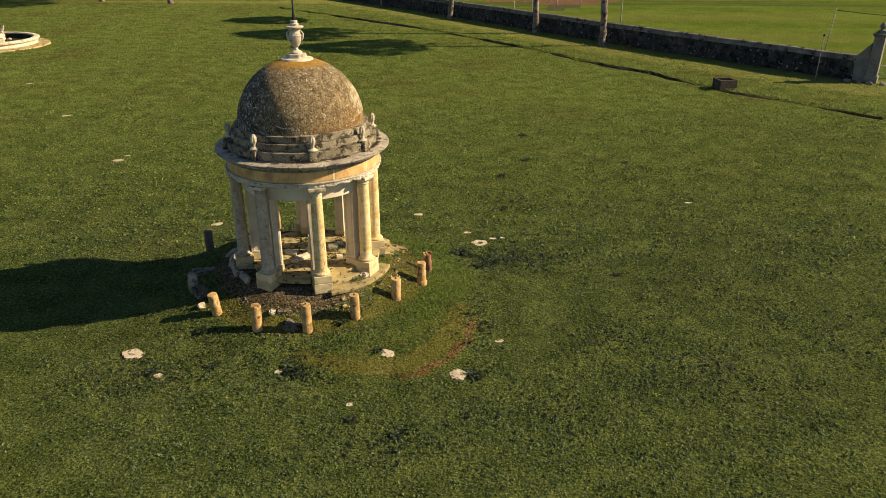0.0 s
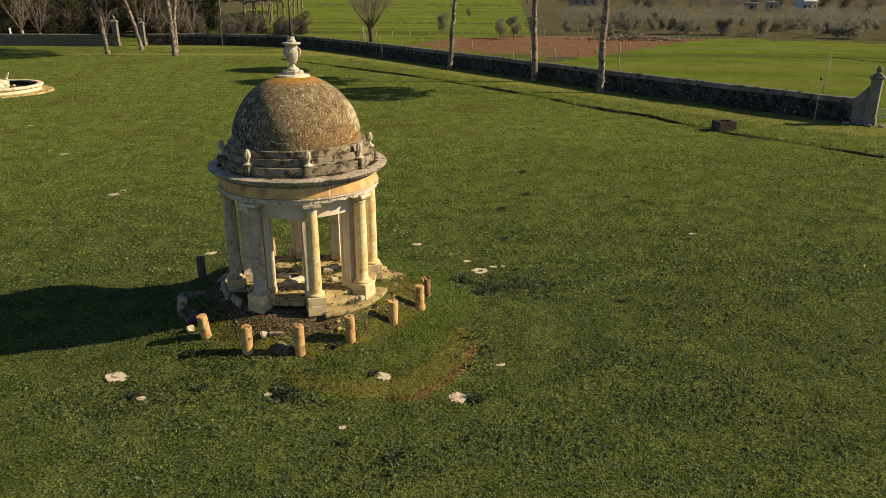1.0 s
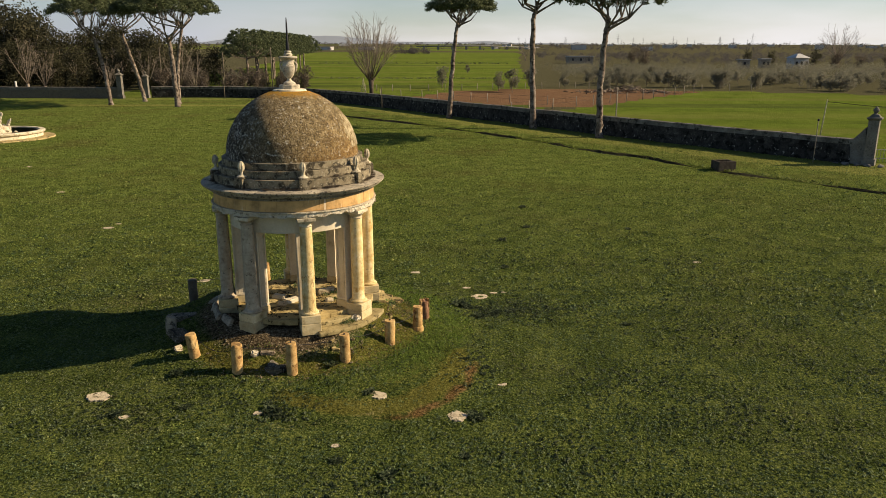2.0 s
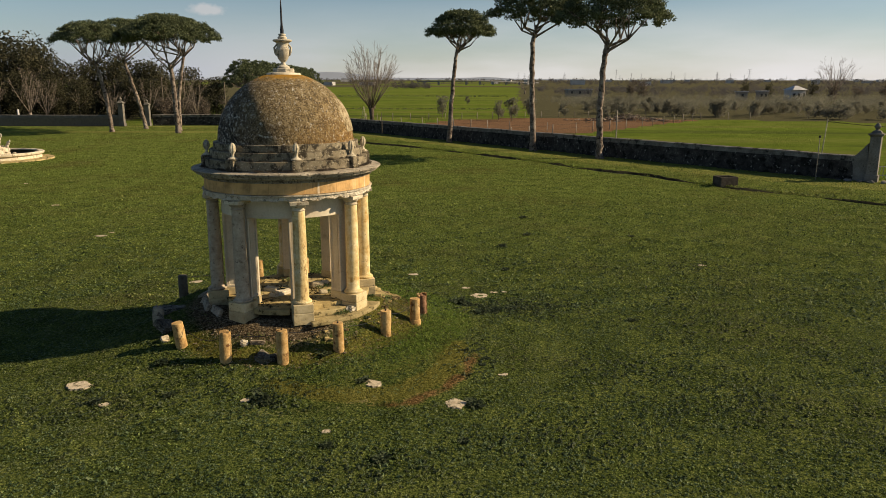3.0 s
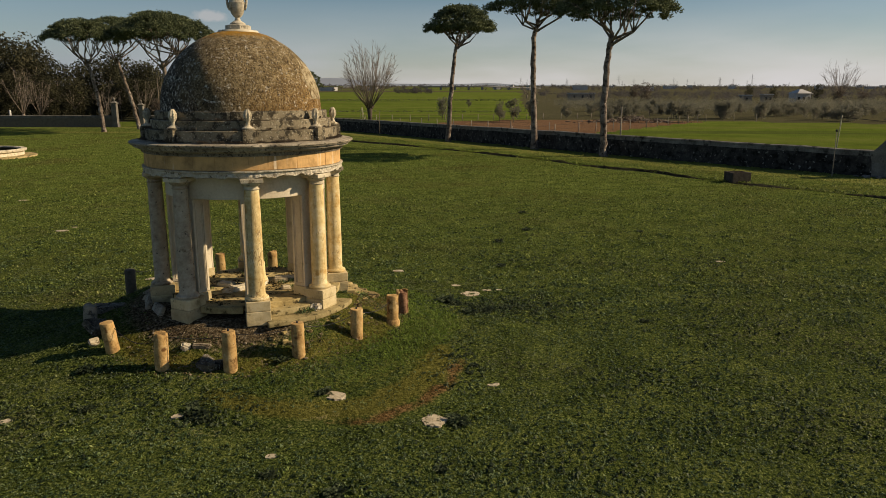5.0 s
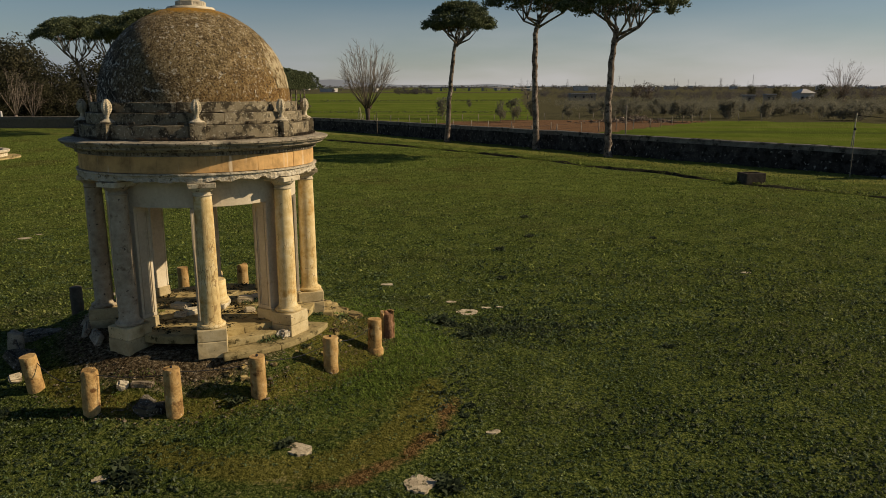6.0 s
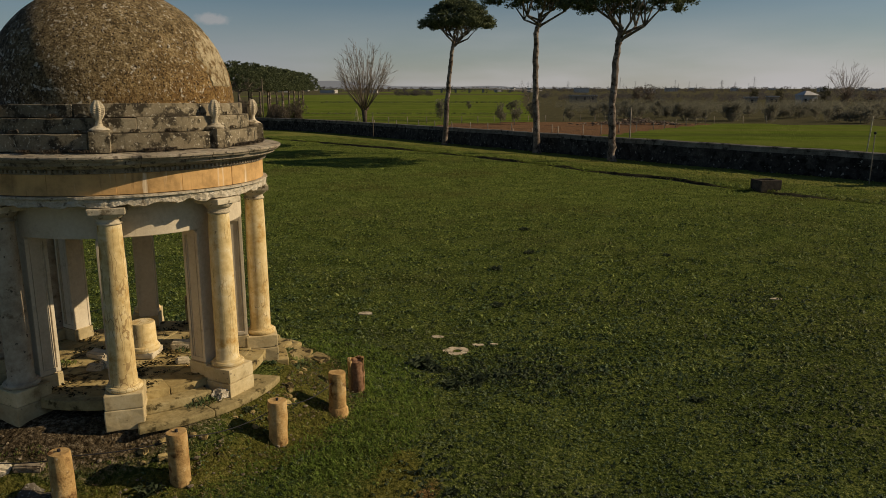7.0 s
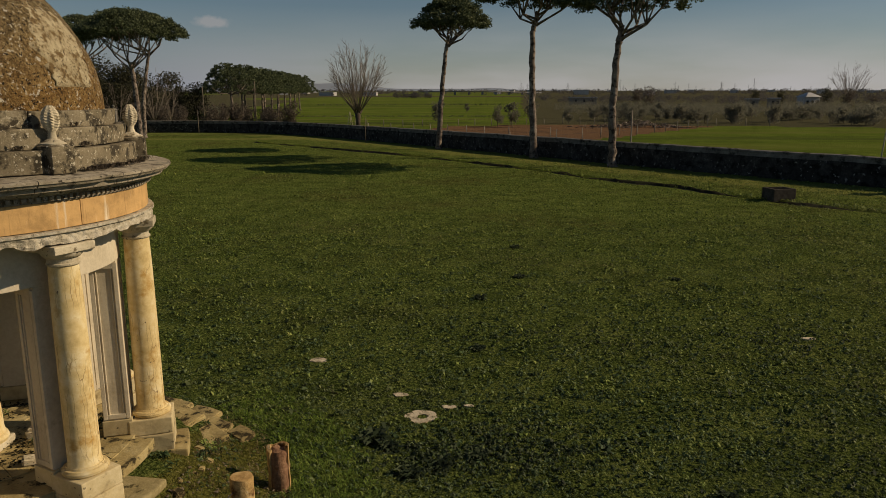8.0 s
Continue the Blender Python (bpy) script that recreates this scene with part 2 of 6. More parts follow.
FENCEWOOD = stone("bleached_wood", (0.36, 0.33, 0.22), (0.50, 0.46, 0.32), (0.62, 0.58, 0.43), 2, 10, bump=0.005)
TIMBER = stone("grey_timber", (0.17, 0.145, 0.115), (0.30, 0.26, 0.21), (0.42, 0.38, 0.31), 2, 10, bump=0.01)
DARKMETAL = stone("dark_metal", (0.015, 0.016, 0.02), (0.03, 0.03, 0.035), (0.05, 0.05, 0.055), 5, 30, rough=0.55, bump=0.002)
BLOCKWALL = stone("far_render", (0.40, 0.38, 0.35), (0.52, 0.50, 0.47), (0.62, 0.60, 0.57), 0.2, 2, bump=0.01)
ROOF = stone("far_roof", (0.28, 0.27, 0.26), (0.42, 0.41, 0.40), (0.55, 0.54, 0.53), 0.3, 3, bump=0.01)
PINE = leafy("pine_needles", (0.034, 0.044, 0.020), (0.088, 0.108, 0.052), (0.19, 0.21, 0.11), 0.35)
HOLM = leafy("evergreen_leaves", (0.026, 0.027, 0.014), (0.054, 0.053, 0.028), (0.098, 0.090, 0.050), 0.12, 0.85, 0.35)
OLIVE = leafy("olive_leaves", (0.125, 0.122, 0.088), (0.180, 0.174, 0.128), (0.24, 0.232, 0.176), 0.08, 0.9, 0.55)
SCRUB = leafy("brown_scrub", (0.080, 0.066, 0.050), (0.120, 0.098, 0.076), (0.165, 0.138, 0.108), 0.10, 0.9, 0.4)
# distance haze is mixed into these leaf colours
HAZEWOOD = leafy("far_trees", (0.075, 0.070, 0.066), (0.105, 0.097, 0.091), (0.135, 0.125, 0.118), 0.012, 0.95, 0.5)
DRYWEED = leafy("dry_weed", (0.07, 0.052, 0.022), (0.17, 0.135, 0.055), (0.33, 0.275, 0.145), 2.0, 0.9)
WEED = leafy("dark_weed", (0.014, 0.022, 0.010), (0.040, 0.056, 0.026), (0.105, 0.125, 0.068), 1.2, 0.6)

LUSH = leafy("lush_grass", (0.058, 0.098, 0.014), (0.135, 0.205, 0.030), (0.25, 0.31, 0.065), 1.5, 0.7, 0.3)


def grass_mat(name):
    """Two growths in patches, yellow-green grass and darker blue-green clover, each leaf with its own tone; near shade
    and far brightness painted in by Y.
    """
    m, n, l, b = shader(name, 0.6)
    b.inputs["Specular IOR Level"].default_value = 0.12
    geo = n.new("ShaderNodeNewGeometry")
    pos = geo.outputs["Position"]
    one = geo.outputs["Random Per Island"]
    f = maths(n, l, "ADD", maths(n, l, "MULTIPLY", one, 0.28), maths(n, l, "MULTIPLY", noise_node(n, l, 0.45, 5, 0.6, pos), 0.26))
    f = maths(n, l, "ADD", f, maths(n, l, "MULTIPLY", mask(n, l, noise_node(n, l, 5.5, 3, 0.6, pos), 0.30, 0.70), 0.46))
    c = ramp(n, l, f, [(0.26, (0.014, 0.023, 0.007)), (0.42, (0.100, 0.146, 0.028)), (0.57, (0.215, 0.268, 0.054)), (0.74, (0.275, 0.30, 0.085))])
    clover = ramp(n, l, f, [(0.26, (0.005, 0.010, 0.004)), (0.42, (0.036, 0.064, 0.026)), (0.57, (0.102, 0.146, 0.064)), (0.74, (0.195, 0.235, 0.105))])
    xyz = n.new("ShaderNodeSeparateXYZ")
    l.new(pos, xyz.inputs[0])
    # more clover towards the camera, painting in the foreground's shade
    near_dark = maths(n, l, "MULTIPLY", mask(n, l, xyz.outputs["Y"], 36.0, 18.0), 0.16)
    c = blend(n, l, mask(n, l, maths(n, l, "ADD", noise_node(n, l, 2.0, 4, 0.6, pos), near_dark), 0.50, 0.62), c, clover)
    # lighter tone painted into the distant lawn for its brightness in view
    far_pale = ramp(n, l, f, [(0.30, (0.115, 0.160, 0.022)), (0.70, (0.200, 0.244, 0.040))])
    c = blend(n, l, maths(n, l, "MULTIPLY", mask(n, l, xyz.outputs["Y"], 34.0, 75.0), 0.75), c, far_pale)
    dry = mask(n, l, noise_node(n, l, 0.16, 5, 0.68, pos), 0.50, 0.80)
    c = blend(n, l, dry, c, ramp(n, l, one, [(0.0, (0.090, 0.088, 0.026)), (1.0, (0.25, 0.215, 0.085))]))
    l.new(c, b.inputs["Base Color"])
    tr, mx = n.new("ShaderNodeBsdfTranslucent"), n.new("ShaderNodeMixShader")
    l.new(c, tr.inputs["Color"])
    mx.inputs[0].default_value = 0.22
    l.new(b.outputs["BSDF"], mx.inputs[1])
    l.new(tr.outputs["BSDF"], mx.inputs[2])
    l.new(mx.outputs["Shader"], n["Material Output"].inputs["Surface"])
    return m


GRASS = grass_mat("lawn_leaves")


def ground_mat():
    """One sheet: lawn with foreground shade painted in, soil of the mound, mossy ring, cut verge, fields and ploughed
    land, by painted masks and noise.
    """
    m, n, l, b = shader("ground", 1.0)
    b.inputs["Specular IOR Level"].default_value = 0.0
    pos = n.new("ShaderNodeNewGeometry").outputs["Position"]

    def painted(name):
        a = n.new("ShaderNodeAttribute")
        a.attribute_name = name
        return a.outputs["Fac"]
    big, mid, fine = noise_node(n, l, 0.13, 5, 0.6, pos), noise_node(n, l, 0.8, 6, 0.65, pos), noise_node(n, l, 15, 6, 0.78, pos)
    f = maths(n, l, "ADD", maths(n, l, "MULTIPLY", mid, 0.24), maths(n, l, "MULTIPLY", fine, 0.76))
    lawn = ramp(n, l, f, [(0.38, (0.011, 0.016, 0.005)), (0.47, (0.066, 0.094, 0.021)), (0.54, (0.160, 0.195, 0.042)), (0.63, (0.28, 0.29, 0.090))])
    lawn = blend(n, l, mask(n, l, big, 0.50, 0.68), lawn, ramp(n, l, f, [(0.38, (0.018, 0.020, 0.008)), (0.62, (0.170, 0.178, 0.046))]))
    split = n.new("ShaderNodeSeparateXYZ")
    l.new(pos, split.inputs[0])
    # darker lawn tone blended in towards the camera, standing in for foreground shade
    near_dark_lawn = ramp(n, l, f, [(0.38, (0.007, 0.011, 0.004)), (0.50, (0.068, 0.092, 0.022)), (0.63, (0.215, 0.230, 0.066))])
    lawn = blend(n, l, mask(n, l, split.outputs["Y"], 48.0, 20.0), lawn, near_dark_lawn)
    soil = ramp(n, l, f, [(0.38, (0.012, 0.009, 0.005)), (0.47, (0.070, 0.052, 0.030)), (0.54, (0.17, 0.13, 0.078)), (0.62, (0.38, 0.32, 0.225))])
    moss = ramp(n, l, f, [(0.36, (0.026, 0.027, 0.008)), (0.5, (0.112, 0.110, 0.024)), (0.66, (0.25, 0.225, 0.066))])
    verge = ramp(n, l, f, [(0.36, (0.085, 0.105, 0.026)), (0.5, (0.19, 0.20, 0.050)), (0.66, (0.33, 0.29, 0.11))])
    field = ramp(n, l, maths(n, l, "ADD", maths(n, l, "MULTIPLY", big, 0.6), maths(n, l, "MULTIPLY", mid, 0.4)),
                 [(0.35, (0.076, 0.108, 0.017)), (0.5, (0.106, 0.145, 0.022)), (0.65, (0.146, 0.183, 0.034))])
    along = n.new("ShaderNodeVectorMath")
    along.operation = "MULTIPLY"
    l.new(pos, along.inputs[0])
    along.inputs[1].default_value = (0.0035, 0.050, 0.0)
    strip = noise_node(n, l, 1.0, 4, 0.65, along.outputs[0])
    field = blend(n, l, maths(n, l, "MULTIPLY", mask(n, l, strip, 0.50, 0.60), 0.55), field, (0.150, 0.148, 0.044))
    field = blend(n, l, maths(n, l, "MULTIPLY", mask(n, l, strip, 0.45, 0.39), 0.6), field, (0.058, 0.068, 0.026))
    plough = ramp(n, l, f, [(0.35, (0.10, 0.055, 0.030)), (0.5, (0.17, 0.10, 0.058)), (0.68, (0.22, 0.15, 0.085))])
    grove = ramp(n, l, f, [(0.35, (0.05, 0.050, 0.028)), (0.5, (0.085, 0.080, 0.045)), (0.68, (0.13, 0.12, 0.07))])
    rust = ramp(n, l, f, [(0.38, (0.018, 0.011, 0.006)), (0.5, (0.115, 0.068, 0.026)), (0.64, (0.30, 0.195, 0.085))])
    c = lawn
    jitter = maths(n, l, "MULTIPLY", maths(n, l, "SUBTRACT", fine, 0.5), 0.9)
    for name, colour in (("verge", verge), ("field", field), ("plough", plough), ("grove", grove), ("moss", moss), ("soil", soil), ("rust", rust)):
        c = blend(n, l, mask(n, l, maths(n, l, "ADD", painted(name), jitter), 0.35, 0.65), c, colour)
    l.new(c, b.inputs["Base Color"])
    bumped(n, l, b, maths(n, l, "ADD", noise_node(n, l, 16, 5, 0.7, pos), maths(n, l, "MULTIPLY", noise_node(n, l, 4, 5, 0.7, pos), 2.0)), 1.0, 0.085)
    return m


GROUND = ground_mat()


def dome_mat():
    """Dome render: pitted olive brown with pale flecks, black lichen plus painted shade to the west, ochre moss round
    the crown and foot plus painted sun warmth to the east.
    """
    m, n, l, b = shader("dome_render", 0.95)
    pos = n.new("ShaderNodeTexCoord").outputs["Object"]
    xyz = n.new("ShaderNodeSeparateXYZ")
    l.new(pos, xyz.inputs[0])
    pits, mid = noise_node(n, l, 30, 5, 0.75, pos), noise_node(n, l, 6, 7, 0.75, pos)
    f = maths(n, l, "ADD", maths(n, l, "MULTIPLY", mid, 0.45), maths(n, l, "MULTIPLY", pits, 0.55))
    c = ramp(n, l, f, [(0.38, (0.045, 0.033, 0.016)), (0.46, (0.130, 0.095, 0.046)), (0.53, (0.235, 0.175, 0.088)), (0.62, (0.43, 0.345, 0.20))])
    # ochre moss low down, with the sunlit side's warmth painted in
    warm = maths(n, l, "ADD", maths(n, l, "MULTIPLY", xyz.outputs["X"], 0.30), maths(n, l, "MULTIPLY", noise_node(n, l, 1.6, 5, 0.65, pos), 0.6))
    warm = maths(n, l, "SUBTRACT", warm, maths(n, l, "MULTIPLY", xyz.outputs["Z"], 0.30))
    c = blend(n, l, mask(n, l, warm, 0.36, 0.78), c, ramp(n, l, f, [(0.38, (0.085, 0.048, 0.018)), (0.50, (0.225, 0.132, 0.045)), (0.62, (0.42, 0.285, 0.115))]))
    # black lichen, with the shaded side's darkness painted in
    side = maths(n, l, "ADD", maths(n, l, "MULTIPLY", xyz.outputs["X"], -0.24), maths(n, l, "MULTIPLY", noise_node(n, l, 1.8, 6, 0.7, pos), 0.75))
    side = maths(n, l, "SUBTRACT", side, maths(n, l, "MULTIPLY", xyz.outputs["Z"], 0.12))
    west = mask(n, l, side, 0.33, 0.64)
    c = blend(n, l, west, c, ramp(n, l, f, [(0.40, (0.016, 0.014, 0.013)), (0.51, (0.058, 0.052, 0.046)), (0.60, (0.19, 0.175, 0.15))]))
    fleck = maths(n, l, "ADD", noise_node(n, l, 13, 4, 0.75, pos), maths(n, l, "MULTIPLY", west, 0.055))
    c = blend(n, l, mask(n, l, fleck, 0.605, 0.632), c, (0.60, 0.56, 0.47))
    c = blend(n, l, mask(n, l, noise_node(n, l, 24, 3, 0.65, pos), 0.62, 0.65), c, (0.50, 0.43, 0.31))
    c = blend(n, l, mask(n, l, noise_node(n, l, 32, 3, 0.6, pos), 0.585, 0.62), c, (0.022, 0.018, 0.013))
    top = maths(n, l, "ADD", xyz.outputs["Z"], maths(n, l, "MULTIPLY", noise_node(n, l, 7, 5, 0.6, pos), 0.35))
    c = blend(n, l, mask(n, l, top, 1.70, 1.84), c, (0.36, 0.19, 0.025))
    l.new(c, b.inputs["Base Color"])
    bumped(n, l, b, maths(n, l, "ADD", pits, maths(n, l, "MULTIPLY", noise_node(n, l, 20, 4, 0.6, pos), 0.6)), 1.0, 0.045)
    return m


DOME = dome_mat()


# ---- mesh helpers ----
def mesh_from(name, verts, faces, material, smooth=False):
    me = bpy.data.meshes.new(name)
    me.from_pydata([tuple(v) for v in verts], [], faces)
    me.materials.append(material)
    if smooth:
        me.polygons.foreach_set("use_smooth", [True] * len(me.polygons))
    me.update()
    return me


def triangles(name, verts, material, corners=3):
    """A mesh of loose triangles or quads from an array (n, corners, 3)."""
    v = np.asarray(verts, dtype=np.float32).reshape(-1, 3)
    count = len(v) // corners
    me = bpy.data.meshes.new(name)
    me.vertices.add(len(v))
    me.vertices.foreach_set("co", v.ravel())
    me.loops.add(len(v))
    me.loops.foreach_set("vertex_index", np.arange(len(v), dtype=np.int32))
    me.polygons.add(count)
    me.polygons.foreach_set("loop_start", np.arange(0, len(v), corners, dtype=np.int32))
    me.polygons.foreach_set("loop_total", np.full(count, corners, dtype=np.int32))
    me.materials.append(material)
    me.update(calc_edges=True)
    return me


def thing(name, x, y, z, label, category, group="", kind="", turn=0.0, data=None):
    ob = new(name, data)
    ob.matrix_basis = pose(x, y, z, 0, 0, turn)
    return tagged(ob, label, category, group, kind)


def part(name, bm, material, parent, label="", at=None):
    """Links a bmesh or mesh as one mesh object under a thing or a part."""
    if isinstance(bm, bmesh.types.BMesh):
        me = bpy.data.meshes.new(name)
        bm.to_mesh(me)
        bm.free()
        me.materials.append(material)
    else:
        me = bm
    ob = new(name, me)
    ob.parent = parent
    if at is not None:
        ob.matrix_basis = at
    return tagged(ob, label) if label else ob


def worn(bm, amount=0.01, scale=3.0, seed=0.0):
    for v in bm.verts:
        v.co += noise.noise_vector(v.co * scale + Vector((seed, seed * 1.7, seed * 0.3))) * amount
    return bm


def box_bm(sx, sy, sz, bevel=0.015, at=(0, 0, 0), cuts=0):
    """A box that stands on z = at.z, with rounded edges."""
    bm = bmesh.new()
    bmesh.ops.create_cube(bm, size=1)
    bmesh.ops.scale(bm, vec=(sx, sy, sz), verts=bm.verts)
    if bevel:
        bmesh.ops.bevel(bm, geom=bm.edges[:], offset=min(bevel, 0.4 * min(sx, sy, sz)), segments=2, profile=0.6, affect="EDGES")
    if cuts:
        bmesh.ops.subdivide_edges(bm, edges=[e for e in bm.edges if e.calc_length() > 0.15], cuts=cuts, use_grid_fill=True)
    bmesh.ops.translate(bm, vec=(at[0], at[1], at[2] + sz / 2), verts=bm.verts)
    return bm


def lathe(profile, seg=48, a0=0.0, a1=360.0, smooth=True):
    """Turns a profile of (radius, z) about z. A full turn is closed; a sector gets end faces."""
    full = abs(a1 - a0) >= 359.9
    bm = bmesh.new()
    rings = []
    for k in range(seg if full else seg + 1):
        a = radians(a0 + (a1 - a0) * k / seg)
        rings.append([bm.verts.new((r * math.sin(a), -r * math.cos(a), z)) for r, z in profile])
    for k in range(seg):
        p, q = rings[k], rings[(k + 1) % len(rings)]
        for i in range(len(profile) - 1):
            vs = [p[i], p[i + 1], q[i + 1], q[i]]
            try:
                bm.faces.new(vs)
            except ValueError:
                pass
    if not full:
        for ring in (rings[0], rings[-1]):
            bm.faces.new(ring)
    bmesh.ops.remove_doubles(bm, verts=bm.verts, dist=1e-5)
    bmesh.ops.dissolve_degenerate(bm, edges=bm.edges, dist=1e-6)
    bmesh.ops.recalc_face_normals(bm, faces=bm.faces)
    if smooth:
        for f in bm.faces:
            f.smooth = True
        for e in bm.edges:
            if len(e.link_faces) == 2 and e.calc_face_angle() > radians(35):
                e.smooth = False
    return bm


def sector(r0, r1, z0, z1, a0, a1, seg=8, bevel=0.012):
    """A curved block between two radii and two angles, edges rounded."""
    bm = lathe([(r0, z0), (r0, z1), (r1, z1), (r1, z0), (r0, z0)], seg, a0, a1, smooth=False)
    if bevel:
        sharp = [e for e in bm.edges if len(e.link_faces) == 2 and e.calc_face_angle() > radians(50)]
        bmesh.ops.bevel(bm, geom=sharp, offset=bevel, segments=2, profile=0.6, affect="EDGES")
    return bm


def tube(points, radii, sides=6):
    """A tapered limb through points; returns verts and faces lists."""
    verts, faces = [], []
    pts = [Vector(p) for p in points]
    for i, p in enumerate(pts):
        d = (pts[min(i + 1, len(pts) - 1)] - pts[max(i - 1, 0)]).normalized()
        u = d.orthogonal().normalized()
        if i:
            u = (last - d * last.dot(d)).normalized()
        last = u
        w = d.cross(u)
        for k in range(sides):
            a = 2 * math.pi * k / sides
            verts.append(p + (u * math.cos(a) + w * math.sin(a)) * radii[i])
    for i in range(len(pts) - 1):
        for k in range(sides):
            a, b = i * sides + k, i * sides + (k + 1) % sides
            faces.append((a, b, b + sides, a + sides))
    faces.append(tuple(range(sides))[::-1])
    faces.append(tuple(range((len(pts) - 1) * sides, len(pts) * sides)))
    return verts, faces


def limbs(name, parts, material, sides=6):
    verts, faces = [], []
    for pts, rad in parts:
        v, f = tube(pts, rad, sides)
        k = len(verts)
        verts += v
        faces += [tuple(i + k for i in q) for q in f]
    return mesh_from(name, verts, faces, material, smooth=True)


def leaf_quads(rng, centres, size, flat=0.0):
    """A loose quad leaf at every centre, turned at random; flat squeezes the tilt."""
    n = len(centres)
    u = rng.normal(size=(n, 3))
    u[:, 2] *= 1 - flat
    u /= np.linalg.norm(u, axis=1)[:, None]
    w = np.cross(u, rng.normal(size=(n, 3)))
    w /= np.linalg.norm(w, axis=1)[:, None]
    s = (size * rng.uniform(0.6, 1.3, n))[:, None]
    c = np.asarray(centres)
    return np.stack([c - u * s, c - w * s * 0.45, c + u * s, c + w * s * 0.45], 1)


# ---- plan ----
TX, TY = -4.04, 19.907          # axis of the temple
WALL = [(30.6, 53.9), (28.3, 56.2), (25.3, 60.2), (21.6, 64.9), (18.3, 69.3), (14.0, 75.6), (9.3, 82.7), (3.0, 91.7), (-5.5, 104.0),
        (-16.8, 118.3), (-26.8, 127.0), (-38.2, 130.2), (-51.4, 129.8)]
WALL_LEFT = [(-56.3, 127.6), (-70.0, 127.8), (-95.0, 128.0), (-150.0, 129.0)]
DITCH = [(25.6, 41.7), (22.1, 46.0), (19.3, 49.3), (17.2, 53.0), (14.1, 57.9), (10.3, 63.4), (7.6, 68.2), (3.8, 73.5), (-2.0, 81.5),
         (-10.2, 90.4), (-23.0, 104.3)]
WALL_Y = sorted(WALL + WALL_LEFT)
PLOUGH = [(-6, 131), (6.6, 116), (20, 108), (52, 151), (33, 161), (13, 156), (1.4, 149)]
MOUND = ([0, 2.0, 2.35, 2.7, 3.3, 4.2, 5.4, 6.6], [0.94, 0.94, 0.85, 0.66, 0.35, 0.19, 0.09, 0.0])


def rise(x, y):
    """The land: a flat lawn with a mound under the temple, raised beyond the wall to fit the horizon in the camera's
    view.
    """
    x, y = np.asarray(x, float), np.asarray(y, float)
    d = np.maximum(0, y - 100.0)
    far = 0.0122 * d * d / (d + 60)
    r = np.hypot(x - TX, y - TY)
    ang = np.arctan2(x - TX, -(y - TY))
    r = r * (1 + 0.05 * np.sin(3 * ang + 1.0) + 0.03 * np.sin(7 * ang)) - 0.35 * np.cos(ang - 0.7) * np.clip((r - 3.2) / 1.5, 0, 1)
    bumps = 0.03 * np.sin(x * 0.7 + 0.4 * y) * np.sin(y * 0.55 - 0.3 * x) * np.clip((r - 5) / 8, 0, 1) * np.clip((120 - y) / 60, 0, 1)
    heap = 0.42 * np.exp(-((r - 3.4) / 1.2) ** 2) * np.clip(np.cos(ang + 1.95), 0, 1)
    return far + np.interp(r, *MOUND) + heap + bumps


def floor_z(x, y):
    return float(rise(x, y))


def inside(poly, x, y):
    hit = np.zeros(np.shape(x), bool)
    for (x0, y0), (x1, y1) in zip(poly, poly[1:] + poly[:1]):
        cross = (y0 > y) != (y1 > y)
        hit ^= cross & (x < (x1 - x0) * (y - y0) / ((y1 - y0) or 1e-9) + x0)
    return hit


def away(line, x, y):
    """Distance from points to a polyline."""
    best = np.full(np.shape(x), 1e9)
    for (x0, y0), (x1, y1) in zip(line, line[1:]):
        dx, dy = x1 - x0, y1 - y0
        t = np.clip(((x - x0) * dx + (y - y0) * dy) / (dx * dx + dy * dy), 0, 1)
        best = np.minimum(best, np.hypot(x - x0 - t * dx, y - y0 - t * dy))
    return best


def smooth_line(points, step=1.0):
    pts = [Vector((*p, 0)) for p in points]
    out = []
    for i in range(len(pts) - 1):
        p0, p1, p2, p3 = pts[max(i - 1, 0)], pts[i], pts[i + 1], pts[min(i + 2, len(pts) - 1)]
        n = max(1, int((p2 - p1).length / step))
        for k in range(n):
            t = k / n
            out.append(0.5 * (2 * p1 + (p2 - p0) * t + (2 * p0 - 5 * p1 + 4 * p2 - p3) * t * t + (3 * p1 - p0 - 3 * p2 + p3) * t ** 3))
    return out + [pts[-1]]


# ---- ground ----
def spread(lo, hi, step, growth, first, last):
    mid = list(np.arange(lo, hi + 1e-6, step))
    up, s = [], step
    while (up[-1] if up else mid[-1]) < last:
        s *= growth
        up.append((up[-1] if up else mid[-1]) + s)
    down, s = [], step
    while (down[-1] if down else mid[0]) > first:
        s *= growth
        down.append((down[-1] if down else mid[0]) - s)
    return np.array(down[::-1] + mid + up)


